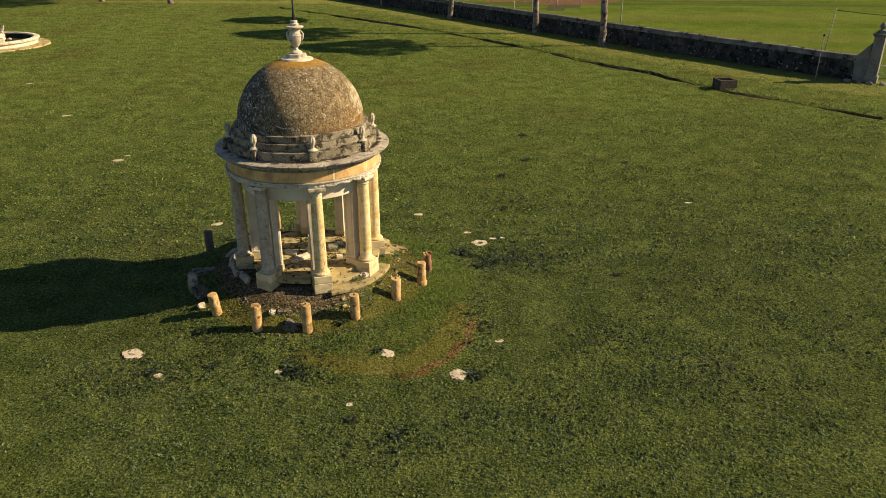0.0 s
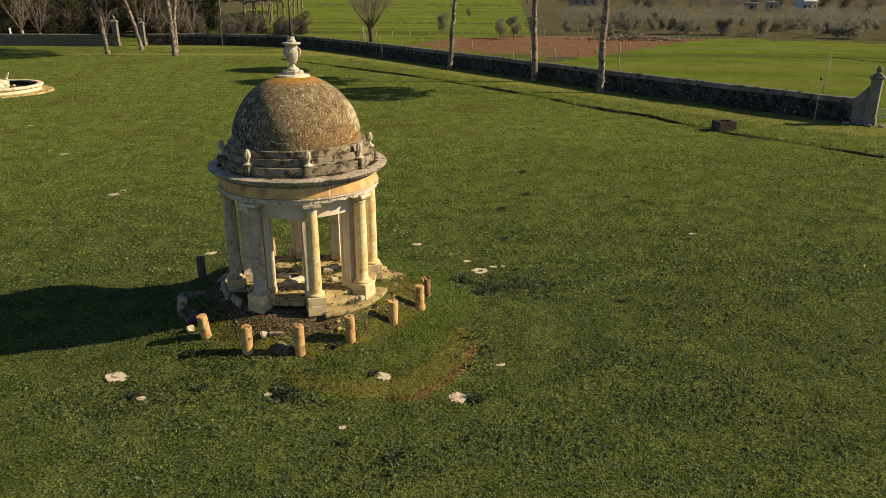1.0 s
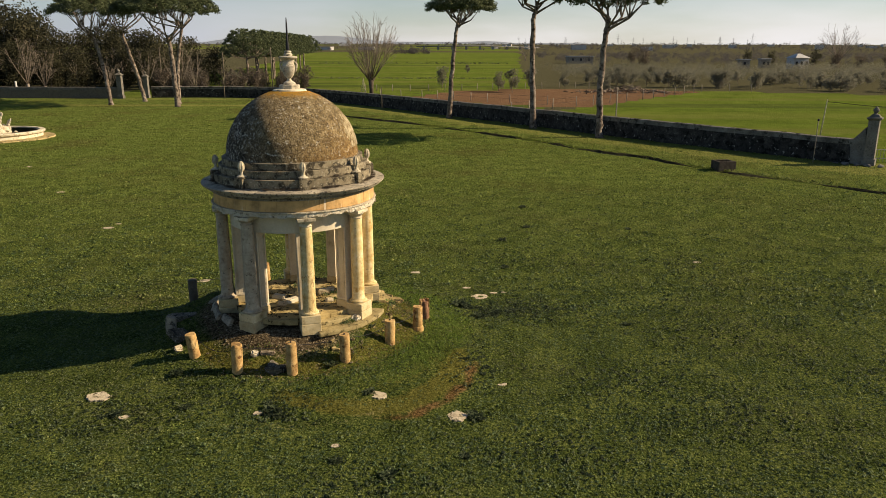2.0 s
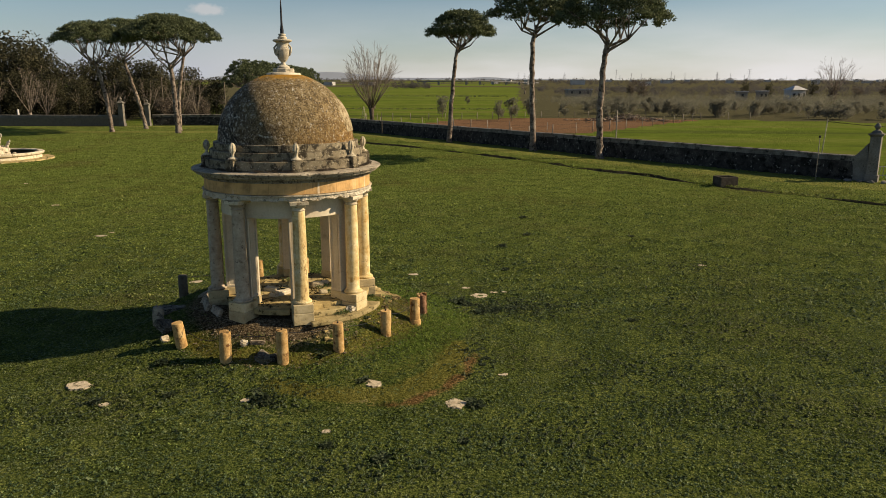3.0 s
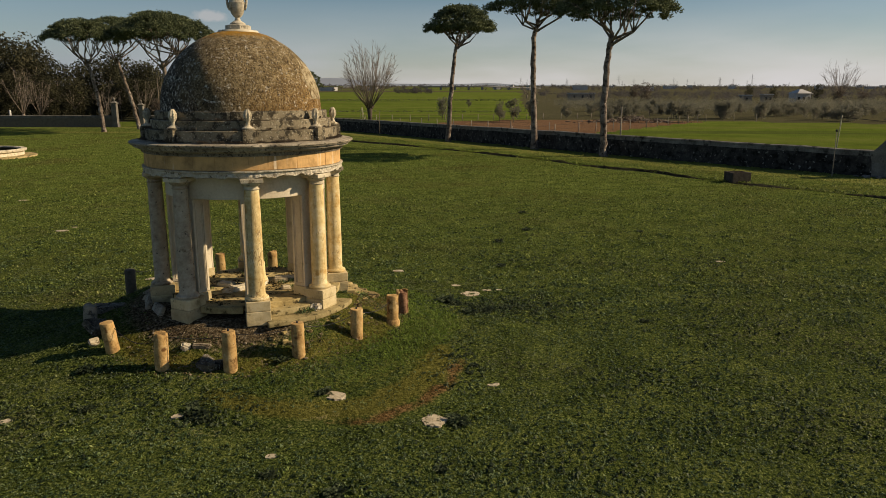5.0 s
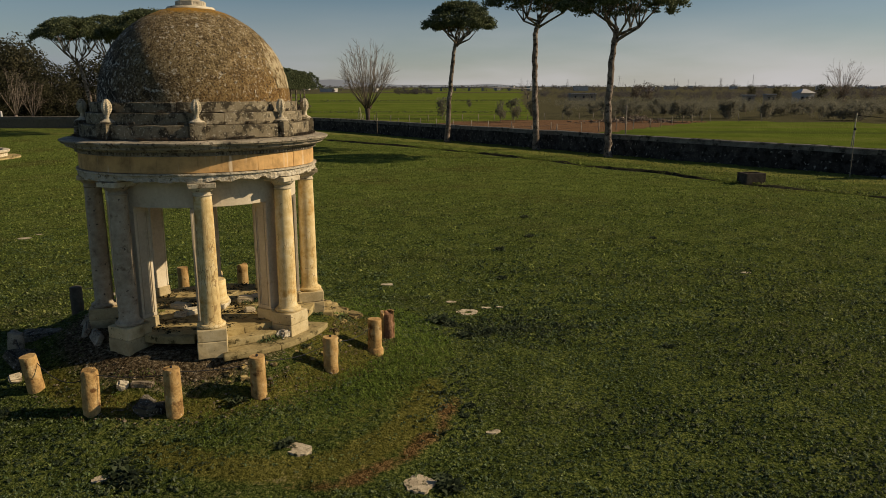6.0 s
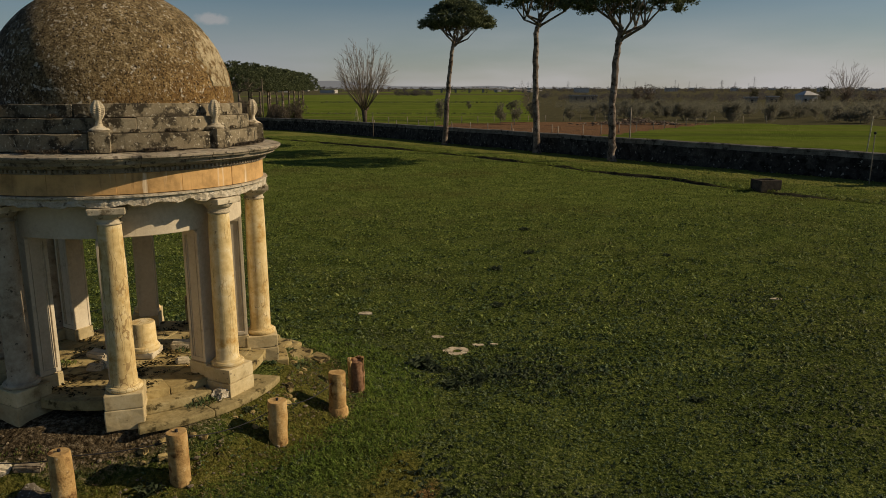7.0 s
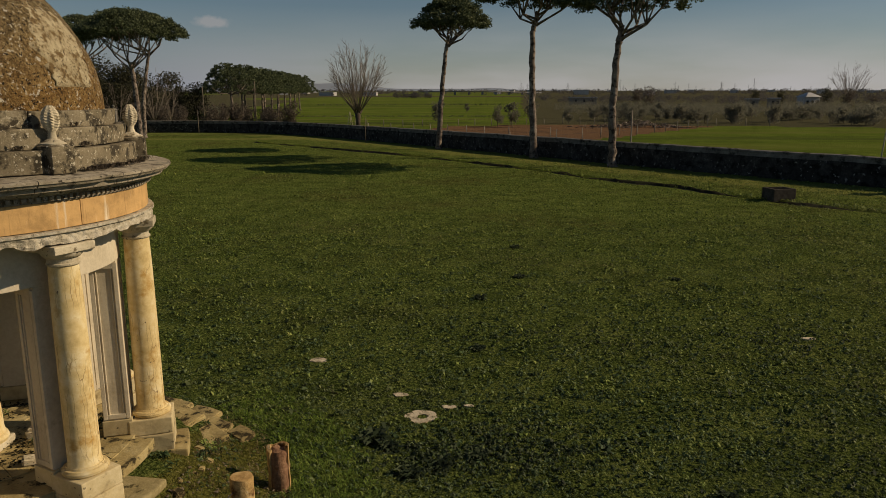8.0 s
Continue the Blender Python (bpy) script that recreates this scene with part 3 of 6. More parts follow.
def build_ground():
    xs, ys = spread(-9.5, 3, 0.17, 1.055, -4000, 4000), spread(13.5, 26.5, 0.17, 1.05, -150, 4600)
    gx, gy = np.meshgrid(xs, ys)
    x, y = gx.ravel(), gy.ravel()
    z = rise(x, y)
    near = np.hypot(x - TX, y - TY)
    rng = np.random.default_rng(3)
    z += np.where(near < 5.5, rng.normal(0, 0.018, len(x)) * np.clip(near - 2.0, 0, 1), 0)
    nx, ny = len(xs), len(ys)
    i = np.arange((ny - 1) * (nx - 1))
    a = (i // (nx - 1)) * nx + i % (nx - 1)
    faces = np.stack([a, a + 1, a + 1 + nx, a + nx], 1)
    me = bpy.data.meshes.new("ground")
    me.vertices.add(len(x))
    me.vertices.foreach_set("co", np.stack([x, y, z], 1).astype(np.float32).ravel())
    me.loops.add(faces.size)
    me.loops.foreach_set("vertex_index", faces.astype(np.int32).ravel())
    me.polygons.add(len(faces))
    me.polygons.foreach_set("loop_start", np.arange(0, faces.size, 4, dtype=np.int32))
    me.polygons.foreach_set("loop_total", np.full(len(faces), 4, dtype=np.int32))
    me.polygons.foreach_set("use_smooth", np.ones(len(faces), bool))
    me.materials.append(GROUND)
    wx, wy = [p[0] for p in WALL_Y], [p[1] for p in WALL_Y]
    wall_y = np.interp(x, wx, wy)
    out = y > wall_y
    ang = np.degrees(np.arctan2(x - TX, -(y - TY)))
    soil = np.where(near < 3.3, np.clip((3.25 - near) / 0.9, 0, 1) * np.interp(ang, [-180, -150, -20, 0, 30, 50, 85, 150, 180], [0.9, 1, 1.0, 0.9, 0.75, 0.42, 0.22, 0.3, 0.9]), 0)
    soil = np.where((near >= 3.3) & (near < 3.7), 0.15, soil)
    # mossy ring of an old path round the mound, with a rusty worn edge
    span = np.clip((44 - np.abs(ang - 38)) / 16, 0, 1)
    bend = np.interp(ang, [5, 12, 20, 30, 37, 45, 52, 61, 72], [4.7, 5.0, 5.4, 5.85, 5.98, 5.88, 5.78, 5.5, 5.2])
    ring = np.exp(-((near - bend + 0.5) / 0.42) ** 2) * span
    moss = np.maximum(np.where((near > 2.2) & (near < 3.5), 0.80 * np.clip((48 - np.abs(ang - 88)) / 15, 0, 1), 0), ring * 1.0)
    moss = np.maximum(moss, 0.72 * np.exp(-((near - 3.15) / 0.45) ** 2) * np.clip((70 - np.abs(ang - 5)) / 25, 0, 1))
    moss = np.maximum(moss, 0.42 * np.exp(-((near - 4.5) / 0.6) ** 2) * span)
    rust = (0.68 + 0.20 * np.sin(ang * 0.9) * np.sin(ang * 0.37 + 1.0)) * np.exp(-((near - bend - 0.05 * np.sin(ang * 0.6)) / 0.22) ** 2) * np.clip((26 - np.abs(ang - 48)) / 9, 0, 1)
    soil = np.maximum(soil, 0.36 * np.exp(-((near - 5.5) / 0.35) ** 2) * np.clip((30 - np.abs(ang - 12)) / 12, 0, 1))
    verge = np.where(~out, np.clip((7.0 - away(WALL, x, y)) / 1.6, 0, 1) * 0.62, 0)
    verge = np.maximum(verge, np.where(~out & (x < -15), 0.75 * np.exp(-((y - 112 + 0.02 * x) / 2.5) ** 2), 0))
    back = np.interp(x, [6, 20, 52, 61, 83, 140, 400], [86, 110, 151, 149, 140, 122, 100])
    right = out & (y < back) & (x > 2)
    plough = inside(PLOUGH, x, y) & out
    left = out & ~right & ~plough & (y < 760) & (x < 18 + 0.085 * (y - 150)) & (x > -62 - 0.10 * (y - 130))
    strips = (np.sin(x * 0.011 + 1.3) + np.sin(y * 0.013 + x * 0.004) > 0.35) & (y > 420) & (x < 0.10 * y)
    grove = out & ~right & ~plough & ~left & ~strips
    for name, v in (("soil", soil), ("rust", rust), ("moss", moss), ("verge", verge), ("field", np.where(right | left | (strips & out), np.where(left, np.interp(y, [345, 365, 520], [1.0, 0.62, 0.8]), 1.0), 0)),
                    ("plough", np.where(plough, 1.0, 0)), ("grove", np.where(grove, 1.0, 0))):
        me.attributes.new(name, "FLOAT", "POINT").data.foreach_set("value", np.asarray(v, np.float32))
    me.update(calc_edges=True)
    return tagged(new("ground", me), "lawn of short weedy grass with fields beyond the wall", "ground", kind="structure")


build_ground()


# strip laid on the lawn; dark tone and raised far bank fit the camera's view
def build_ditch():
    line = smooth_line(DITCH, 0.4)
    rng = np.random.default_rng(8)
    rows = []
    for i, p in enumerate(line):
        d = (line[min(i + 1, len(line) - 1)] - line[max(i - 1, 0)]).normalized()
        s = Vector((d.y, -d.x, 0))
        worn_in = min(1.0, max(0.0, 0.62 + 1.9 * noise.noise(p * 0.23 + Vector((3.1, 0, 0)))))
        w = (0.17 + 0.12 * noise.noise(p * 0.7) + rng.uniform(-0.04, 0.04)) * (0.35 + 0.65 * worn_in)
        c = p + s * (0.35 * noise.noise(p * 0.3) + 0.16 * noise.noise(p * 1.1))
        row = []
        for k, h in ((-1.6, -0.03), (-1.0, 0.012), (-0.4, 0.006), (0.6, 0.03), (1.15, 0.17), (2.2, -0.03)):
            q = c + s * w * k
            row.append((q.x, q.y, floor_z(q.x, q.y) + h * (0.25 + 0.75 * worn_in) - 0.045 * (1 - worn_in) + (rng.uniform(-0.02, 0.03) if k == 1.15 else 0)))
        rows.append(row)
    verts = [v for r in rows for v in r]
    faces = [(i * 6 + k, i * 6 + k + 1, i * 6 + k + 7, i * 6 + k + 6) for i in range(len(rows) - 1) for k in range(5)]
    tagged(new("ditch", mesh_from("ditch", verts, faces, SOIL, True)), "narrow dark drainage ditch laid as a strip along the lawn's edge", "ditch", kind="structure")


SOIL = stone("damp_soil", (0.012, 0.011, 0.007), (0.028, 0.026, 0.014), (0.055, 0.055, 0.024), 1.2, 9, bump=0.03)
build_ditch()


# ---- perimeter wall ----
def wall_strip(name, line, profile, material, parent=None, label=""):
    """A profile of (offset towards the lawn, height) swept along a line, with noise for its worn courses."""
    m = len(profile)
    verts, faces = [], []
    for i, p in enumerate(line):
        d = (line[min(i + 1, len(line) - 1)] - line[max(i - 1, 0)]).normalized()
        s = Vector((d.y, -d.x, 0))
        if s.y > 0:
            s = -s
        for o, h in profile:
            q = p + s * o
            k = 0.03 * noise.noise(Vector((q.x * 0.8, q.y * 0.8, h * 2)))
            verts.append((q.x + s.x * k, q.y + s.y * k, floor_z(p.x, p.y) + h * np.interp(p.x, [8, 18, 24, 29], [1.0, 1.0, 0.99, 0.97]) + (0.04 * noise.noise(Vector((p.x * 0.4, p.y * 0.4, 5))) if h > 1.2 else 0)))
    for i in range(len(line) - 1):
        for k in range(m):
            a, b = i * m + k, i * m + (k + 1) % m
            faces.append((a, b, b + m, a + m))
    faces += [tuple(range(m)), tuple(range((len(line) - 1) * m, len(line) * m))]
    me = mesh_from(name, verts, faces, material)
    bm = bmesh.new()
    bm.from_mesh(me)
    bmesh.ops.recalc_face_normals(bm, faces=bm.faces)
    bm.to_mesh(me)
    bm.free()
    return part(name, me, material, parent, label) if parent else new(name, me)


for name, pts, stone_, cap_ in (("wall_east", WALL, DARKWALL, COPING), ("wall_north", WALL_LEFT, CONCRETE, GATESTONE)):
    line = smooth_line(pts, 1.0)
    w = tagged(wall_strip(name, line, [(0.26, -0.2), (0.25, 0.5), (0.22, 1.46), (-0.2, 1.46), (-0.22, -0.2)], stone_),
               "long boundary wall of dark masonry with a grey rendered top", "wall", kind="structure")
    wall_strip("coping", line, [(0.215, 1.464), (0.205, 1.72), (0.25, 1.74), (0.24, 1.86), (0.0, 1.92), (-0.22, 1.86), (-0.19, 1.464)], cap_, w, "grey rendered band and coping")


def gate_pier(x, y, turn, height, label):
    g = thing("gate_pier", x, y, floor_z(x, y), label, "gate pier", "gate piers", turn=turn)
    s = height / 4.2
    part("plinth", worn(box_bm(0.86 * s, 0.86 * s, 0.5 * s, 0.03), 0.012), GATESTONE, g)
    part("shaft", worn(box_bm(0.70 * s, 0.70 * s, 2.75 * s, 0.02, (0, 0, 0.5 * s), 3), 0.012), GATESTONE, g)
    part("cap", lathe([(0, 3.25 * s), (0.52 * s, 3.25 * s), (0.56 * s, 3.31 * s), (0.68 * s, 3.36 * s), (0.68 * s, 3.45 * s), (0.5 * s, 3.5 * s), (0.3 * s, 3.68 * s), (0, 3.7 * s)], 4, 45, 405, False), GATESTONE, g)
    part("finial", lathe([(0, 3.66 * s), (0.2 * s, 3.66 * s), (0.1 * s, 3.76 * s), (0.17 * s, 3.86 * s), (0.21 * s, 3.98 * s), (0.15 * s, 4.1 * s), (0.06 * s, 4.2 * s), (0, 4.24 * s)], 16), GATESTONE, g, "carved stone finial")
    return g


gp = gate_pier(31.1, 53.2, -37, 4.2, "pale stone gate pier with moulded cap and finial, beside the wall")
# swept shoulder that rises from the wall to the pier
bm = bmesh.new()
prof = [(0, 0)] + [(-0.2 - 1.7 * t, 2.75 - 1.35 * math.sin(t * math.pi / 2)) for t in np.linspace(0, 1, 9)] + [(-1.9, 0)]
for off in (-0.2, 0.2):
    bm.faces.new([bm.verts.new((x, off, z)) for x, z in prof])
bm.verts.ensure_lookup_table()
k = len(prof)
for i in range(k):
    j = (i + 1) % k
    bm.faces.new([bm.verts[i], bm.verts[j], bm.verts[k + j], bm.verts[k + i]])
bmesh.ops.recalc_face_normals(bm, faces=bm.faces)
part("shoulder", bm, GATESTONE, gp, at=pose(-0.2, 0.0, 0, 0, 0, -14))
gate_pier(-55.8, 127.4, 0, 4.9, "weathered stone gate pier with finial in the far gateway")
gate_pier(-51.9, 128.9, 0, 4.5, "weathered stone gate pier with finial in the far gateway")
for k, (x, y, q) in enumerate(((29.6, 53.6, 0.5), (30.1, 52.9, 0.38), (30.6, 52.4, 0.45), (29.1, 54.0, 0.35), (31.4, 52.1, 0.4), (30.4, 53.1, 0.3))):
    bm = bmesh.new()
    bmesh.ops.create_icosphere(bm, subdivisions=2, radius=q * 0.5, matrix=Matrix.Diagonal((1.3, 1, 0.6, 1)))
    me = bpy.data.meshes.new("gate_rubble")
    worn(bm, 0.12, 3.0, k).to_mesh(me)
    bm.free()
    me.materials.append(GATESTONE)
    ob = new("gate_rubble", me)
    ob.matrix_basis = pose(x, y, floor_z(x, y) + q * 0.1, 0, 0, 50 * k)
    tagged(ob, "fallen grey stone at the foot of the gate pier", "stone", "stones by the gate")
# chain and low white railing beyond the near pier
gate = thing("gate_railing", 33.0, 54.6, 0, "low white metal railing beside the gate pier", "railing", turn=-12)
for k in range(9):
    part("bar", box_bm(0.03, 0.03, 0.9, 0, (k * 0.22 - 0.9, 0, 0.05)), BLOCKWALL, gate)
for z in (0.25, 0.9):
    part("rail", box_bm(2.1, 0.04, 0.05, 0.005, (0, 0, z)), BLOCKWALL, gate)


# ---- temple ----
# dirt-brown rubble, darkened to paint in the contact shade below the floor
SOILSHADESTONE = stone("earthy_rubble", (0.012, 0.010, 0.007), (0.035, 0.028, 0.019), (0.085, 0.07, 0.048), 4, 18, bump=0.03)
temple = thing("garden_temple", TX, TY, 0, "ruined round garden temple of honey-coloured stone with a lichened dome", "temple")
FIRST, CR = 18.0, 1.98           # angle of the front column, radius of the column ring


def polar(a, r, z=0.0, turn=0.0):
    return pose(r * math.sin(radians(a)), -r * math.cos(radians(a)), z, 0, 0, a + turn)


rng = random.Random(5)
part("foundation", worn(lathe([(0, 0.2), (1.85, 0.2), (1.70, 0.9), (1.66, 1.075), (0, 1.075)], 64), 0.04, 3.5), SOILSHADESTONE, temple, "rubble foundation")
# lower step: good between the front columns, broken off elsewhere
for a0, a1 in ((22, 47), (47.06, 82)):
    part("lower_step", worn(sector(1.86, 2.44, 0.85, 0.955, a0, a1, 8, 0.025), 0.012, 4, a0), STEP, temple)
for a0, a1 in ((22, 52),):
    part("upper_step", worn(sector(1.62, 2.06, 0.96, 1.09, a0, a1, 6, 0.02), 0.010, 4, a0), STEP, temple)
part("floor_ledge", worn(sector(1.70, 2.06, 1.06, 1.19, 70, 97, 8, 0.015), 0.008, 4, 2), PAVING, temple)
part("floor_ledge", worn(sector(1.60, 1.94, 1.05, 1.195, -19, 9, 8, 0.02), 0.012, 4, 6), STEP, temple)
part("lower_step", worn(sector(1.95, 2.42, 0.78, 0.93, 101, 117, 6, 0.02), 0.008, 4, 3), PAVING, temple)
# paved floor in rings
k = 0
for r0, r1, count in ((0.0, 0.5, 1), (0.505, 1.15, 9), (1.155, 1.8, 15)):
    for i in range(count):
        a0 = 360 / count * i + 7 * r1
        a1 = a0 + 360 / count - (0.4 if count > 1 else 0)
        z = 1.20 + rng.uniform(-0.012, 0.012)
        bm = lathe([(0, 1.0), (r1, 1.0), (r1, z), (0, z)], 24) if count == 1 else sector(r0, r1, 1.08, z, a0, a1, max(3, int(30 / count) + 2), 0.008)
        part("floor_slab", worn(bm, 0.006, 3, i), PAVING, temple)

column = new("column", None)
column.parent = temple
part("plinth", worn(box_bm(0.51, 0.53, 0.302, 0.016, (0, 0, 0.86), 2), 0.012, 6), PEDESTAL, column, "rough pedestal foot")
part("pedestal", worn(box_bm(0.50, 0.52, 0.215, 0.014, (0, 0, 1.164), 1), 0.006, 5), PEDESTAL, column)
part("column_base", lathe([(0, 1.38), (0.225, 1.38), (0.243, 1.40), (0.245, 1.425), (0.225, 1.45), (0.20, 1.455), (0.19, 1.475), (0, 1.475)], 32), COLUMN, column)
part("shaft", worn(lathe([(0, 1.475), (0.185, 1.475), (0.172, 1.51), (0.171, 2.1), (0.167, 2.7), (0.159, 3.3), (0.150, 3.70), (0, 3.70)], 32), 0.004, 6), COLUMN, column)
part("capital", worn(lathe([(0, 3.70), (0.152, 3.70), (0.168, 3.715), (0.168, 3.73), (0.152, 3.74), (0.152, 3.785), (0.172, 3.79), (0.20, 3.82), (0.215, 3.855), (0, 3.855)], 32), 0.003, 9), PALE, column)
part("abacus", worn(box_bm(0.46, 0.46, 0.085, 0.012, (0, 0, 3.855)), 0.006, 8), PALE, column)
pier = new("pier", None)
pier.parent = temple
part("core", worn(box_bm(0.28, 0.30, 2.27, 0.008, (0, 0, 1.20), 2), 0.003, 4), PLASTER, pier)
for s in (-1, 1):
    for y0, w in ((-0.133, 0.05), (0.133, 0.05), (-0.085, 0.014), (0.085, 0.014)):
        part("panel_stile", box_bm(0.035 if w > 0.02 else 0.022, w, 2.02, 0.005, (s * 0.143, y0, 1.42)), PLASTER, pier)
    for z0, h in ((1.425, 0.06), (3.37, 0.09)):
        part("panel_rail", box_bm(0.035, 0.214, h, 0.005, (s * 0.143, 0, z0)), PLASTER, pier)
part("pier_base", worn(box_bm(0.35, 0.35, 0.20, 0.008, (0, 0, 1.205)), 0.003, 5), PEDESTAL, pier)
FINIALS = new("finial", None)
FINIALS.parent = temple
part("finial_block", worn(box_bm(0.25, 0.30, 0.27, 0.012, (0, 0, 4.655)), 0.006, 7), LICHEN, FINIALS)
part("finial_foot", lathe([(0, 4.92), (0.125, 4.92), (0.125, 4.955), (0.085, 4.975), (0.048, 5.0), (0.034, 5.05), (0.046, 5.085), (0, 5.085)], 20), PALE, FINIALS)
part("finial_disc", worn(lathe([(0, 4.90), (0.15, 4.90), (0.155, 4.93), (0.13, 4.945), (0, 4.945)], 20), 0.004, 6), LICHEN, FINIALS)
bm = bmesh.new()
cone_rows, cone_seg = 18, 16
prev = None
for i in range(cone_rows + 1):
    t = i / cone_rows
    r = 0.078 * math.sin(math.pi * (0.12 + 0.82 * t)) ** 0.75 + 0.004
    ring = [bm.verts.new((math.cos(2 * math.pi * (j + 0.5 * (i % 2)) / cone_seg) * r * (0.90 + 0.20 * ((i + j) % 2)),
                          math.sin(2 * math.pi * (j + 0.5 * (i % 2)) / cone_seg) * r * (0.90 + 0.20 * ((i + j) % 2)), 5.075 + 0.25 * t)) for j in range(cone_seg)]
    if prev:
        for j in range(cone_seg):
            bm.faces.new([prev[j], prev[(j + 1) % cone_seg], ring[(j + 1) % cone_seg], ring[j]])
    else:
        bm.faces.new(ring[::-1])
    prev = ring
bm.faces.new(prev)
part("pine_cone", bm, PALE, FINIALS, "carved stone pine cone")


def copy_part(ob, m):
    made = {}
    for o in (ob, *ob.children):
        made[o] = o.copy()
        scene.collection.objects.link(made[o])
        made[o].parent = made.get(o.parent, temple)
    made[ob].matrix_basis = m
    return made[ob]


for i in range(8):
    a = FIRST + 45 * i
    for ob, r, turned in ((column, CR, 0.0), (pier, 1.60, -2.2), (FINIALS, 2.03, 0.0)):
        m = polar(a + turned, r)
        if i == 0:
            ob.matrix_basis = m
            continue
        made = copy_part(ob, m)
        if i in (5, 6, 7) and ob is column:      # three west columns: plaster lost, and shade painted in
            for child in made.children:
                if child.name.startswith(("shaft", "column_base", "capital")):
                    child.data = child.data.copy()
                    child.data.materials[0] = OLDSHADECOLUMN
                    child["label"] = "weathered stone without plaster, painted darker for the shaded side"
# inner lintel ring over the piers, eight curved stones
for i in range(8):
    a = FIRST + 45 * i
    part("inner_lintel", worn(sector(1.43, 1.765, 3.47, 3.99, a + 0.3, a + 44.7, 14, 0.01), 0.004, 3, i), PLASTER, temple)
part("inner_vault", lathe([(1.44, 4.0), (1.44, 4.4), (1.25, 4.9), (0.85, 5.5), (0.0, 5.9), (0.0, 5.95), (0.9, 5.55), (1.4, 4.9), (1.7, 4.4), (1.74, 4.0), (1.44, 4.0)], 40), PLASTER, temple)


def ragged_ring():
    """Outer architrave, crumbling all over, whose lower edge has broken away between the columns."""
    bm = bmesh.new()
    seg = 900
    rings = []
    for k in range(seg):
        a = 360 * k / seg
        s, c = math.sin(radians(a)), math.cos(radians(a))
        d = abs((a - FIRST + 22.5) % 45 - 22.5)
        sound = max(0.0, 1 - d / 7.5)
        n = noise.noise(Vector((s * 9, c * 9, 3))) + 0.6 * noise.noise(Vector((s * 24, c * 24, 7)))
        low = min(max(3.935 + (1 - sound) * (0.02 + 0.05 * n), 3.895 if sound < 0.2 else 3.94), 4.03)
        prof = [(1.76, low + 0.03), (2.06, low + 0.005), (2.13, low)] + [(2.185, low + (4.06 - low) * t) for t in (0.12, 0.3, 0.5, 0.7, 0.88, 1.0)] + [(2.215, 4.072), (2.215, 4.10), (1.76, 4.106)]
        row = []
        for i, (rad, z) in enumerate(prof):
            if 1 <= i <= 10:
                q = Vector((rad * s, rad * c, z * 1.6))
                chip = noise.noise(q * 5) * 0.020 + noise.noise(q * 13) * 0.016 + noise.noise(q * 31) * 0.008
                rad += (chip - 0.035 * max(0.0, noise.noise(q * 8 + Vector((4, 0, 0))) - 0.25)) * (0.5 if i > 8 else 1.0) - 0.012 * (1 - sound)
                z += 0.5 * chip if 2 <= i < 8 else 0
            row.append(bm.verts.new((rad * s, -rad * c, z)))
        rings.append(row)
    m = len(rings[0])
    for k in range(seg):
        p, q = rings[k], rings[(k + 1) % seg]
        for i in range(m):
            bm.faces.new([p[i], p[(i + 1) % m], q[(i + 1) % m], q[i]])
    bmesh.ops.recalc_face_normals(bm, faces=bm.faces)
    return bm


part("architrave", ragged_ring(), RUBBLE, temple, "broken architrave with a ragged lower edge")
for i in range(16):
    a = FIRST + 22.5 * i + 4
    part("frieze_panel", worn(sector(1.76, 2.15 + rng.uniform(-0.004, 0.004), 4.11, 4.385, a + 0.03, a + 22.47, 10, 0.006), 0.003, 3, i), OCHRE, temple)
part("dentil_bed", lathe([(1.76, 4.389), (2.165, 4.389), (2.165, 4.45), (1.76, 4.45)], 96), CORNICE, temple)
bm = bmesh.new()
for k in range(204):
    a = radians(360 / 204 * k)
    mx = Matrix.Rotation(a, 4, "Z") @ Matrix.Translation((0, -2.183, 4.428))
    bmesh.ops.create_cube(bm, size=1, matrix=mx @ Matrix.Diagonal((0.036, 0.04, 0.040, 1)))
tagged(part("dentil_course", bm, CORNICE, temple, "row of small dentils"), kind="stuff")
for i in range(16):
    a = FIRST + 22.5 * i + 12
    prof = [(1.9, 4.454), (2.20, 4.454), (2.215, 4.470), (2.265, 4.476), (2.282, 4.502), (2.345, 4.510), (2.352, 4.556), (2.412, 4.564), (2.43, 4.592), (2.445, 4.597), (2.445, 4.622), (2.42, 4.632), (1.9, 4.66), (1.9, 4.454)]
    bm = lathe(prof, 10, a + 0.08, a + 22.42)
    for v in bm.verts:
        if v.co.xy.length > 2.38:
            n = noise.noise(v.co * 3.1)
            v.co.xy *= 1 - 0.005 * max(0, n) - (0.016 if n > 0.40 else 0)
    part("cornice_block", worn(bm, 0.003, 5, i), CORNICE, temple)
# stepped drum in blocks
for r, z0, z1, count, off in ((2.09, 4.662, 4.895, 8, 14), (1.97, 4.899, 5.095, 7, 31), (1.86, 5.099, 5.275, 7, 8)):
    for i in range(count):
        a = 360 / count * i + off
        part("drum_block", worn(sector(1.5, r + rng.uniform(-0.008, 0.008), z0, z1 + rng.uniform(-0.008, 0.004), a + 0.05, a + 360 / count - 0.05, 22, 0.013), 0.009, 5, i * 1.3 + r), LICHEN, temple)
dome_profile = [(1.75 * math.cos(radians(t)), 1.75 * math.sin(radians(t))) for t in np.linspace(0, 80, 40)] + [(0, 1.74)]
bm = lathe([(0, -0.05)] + dome_profile, 128)
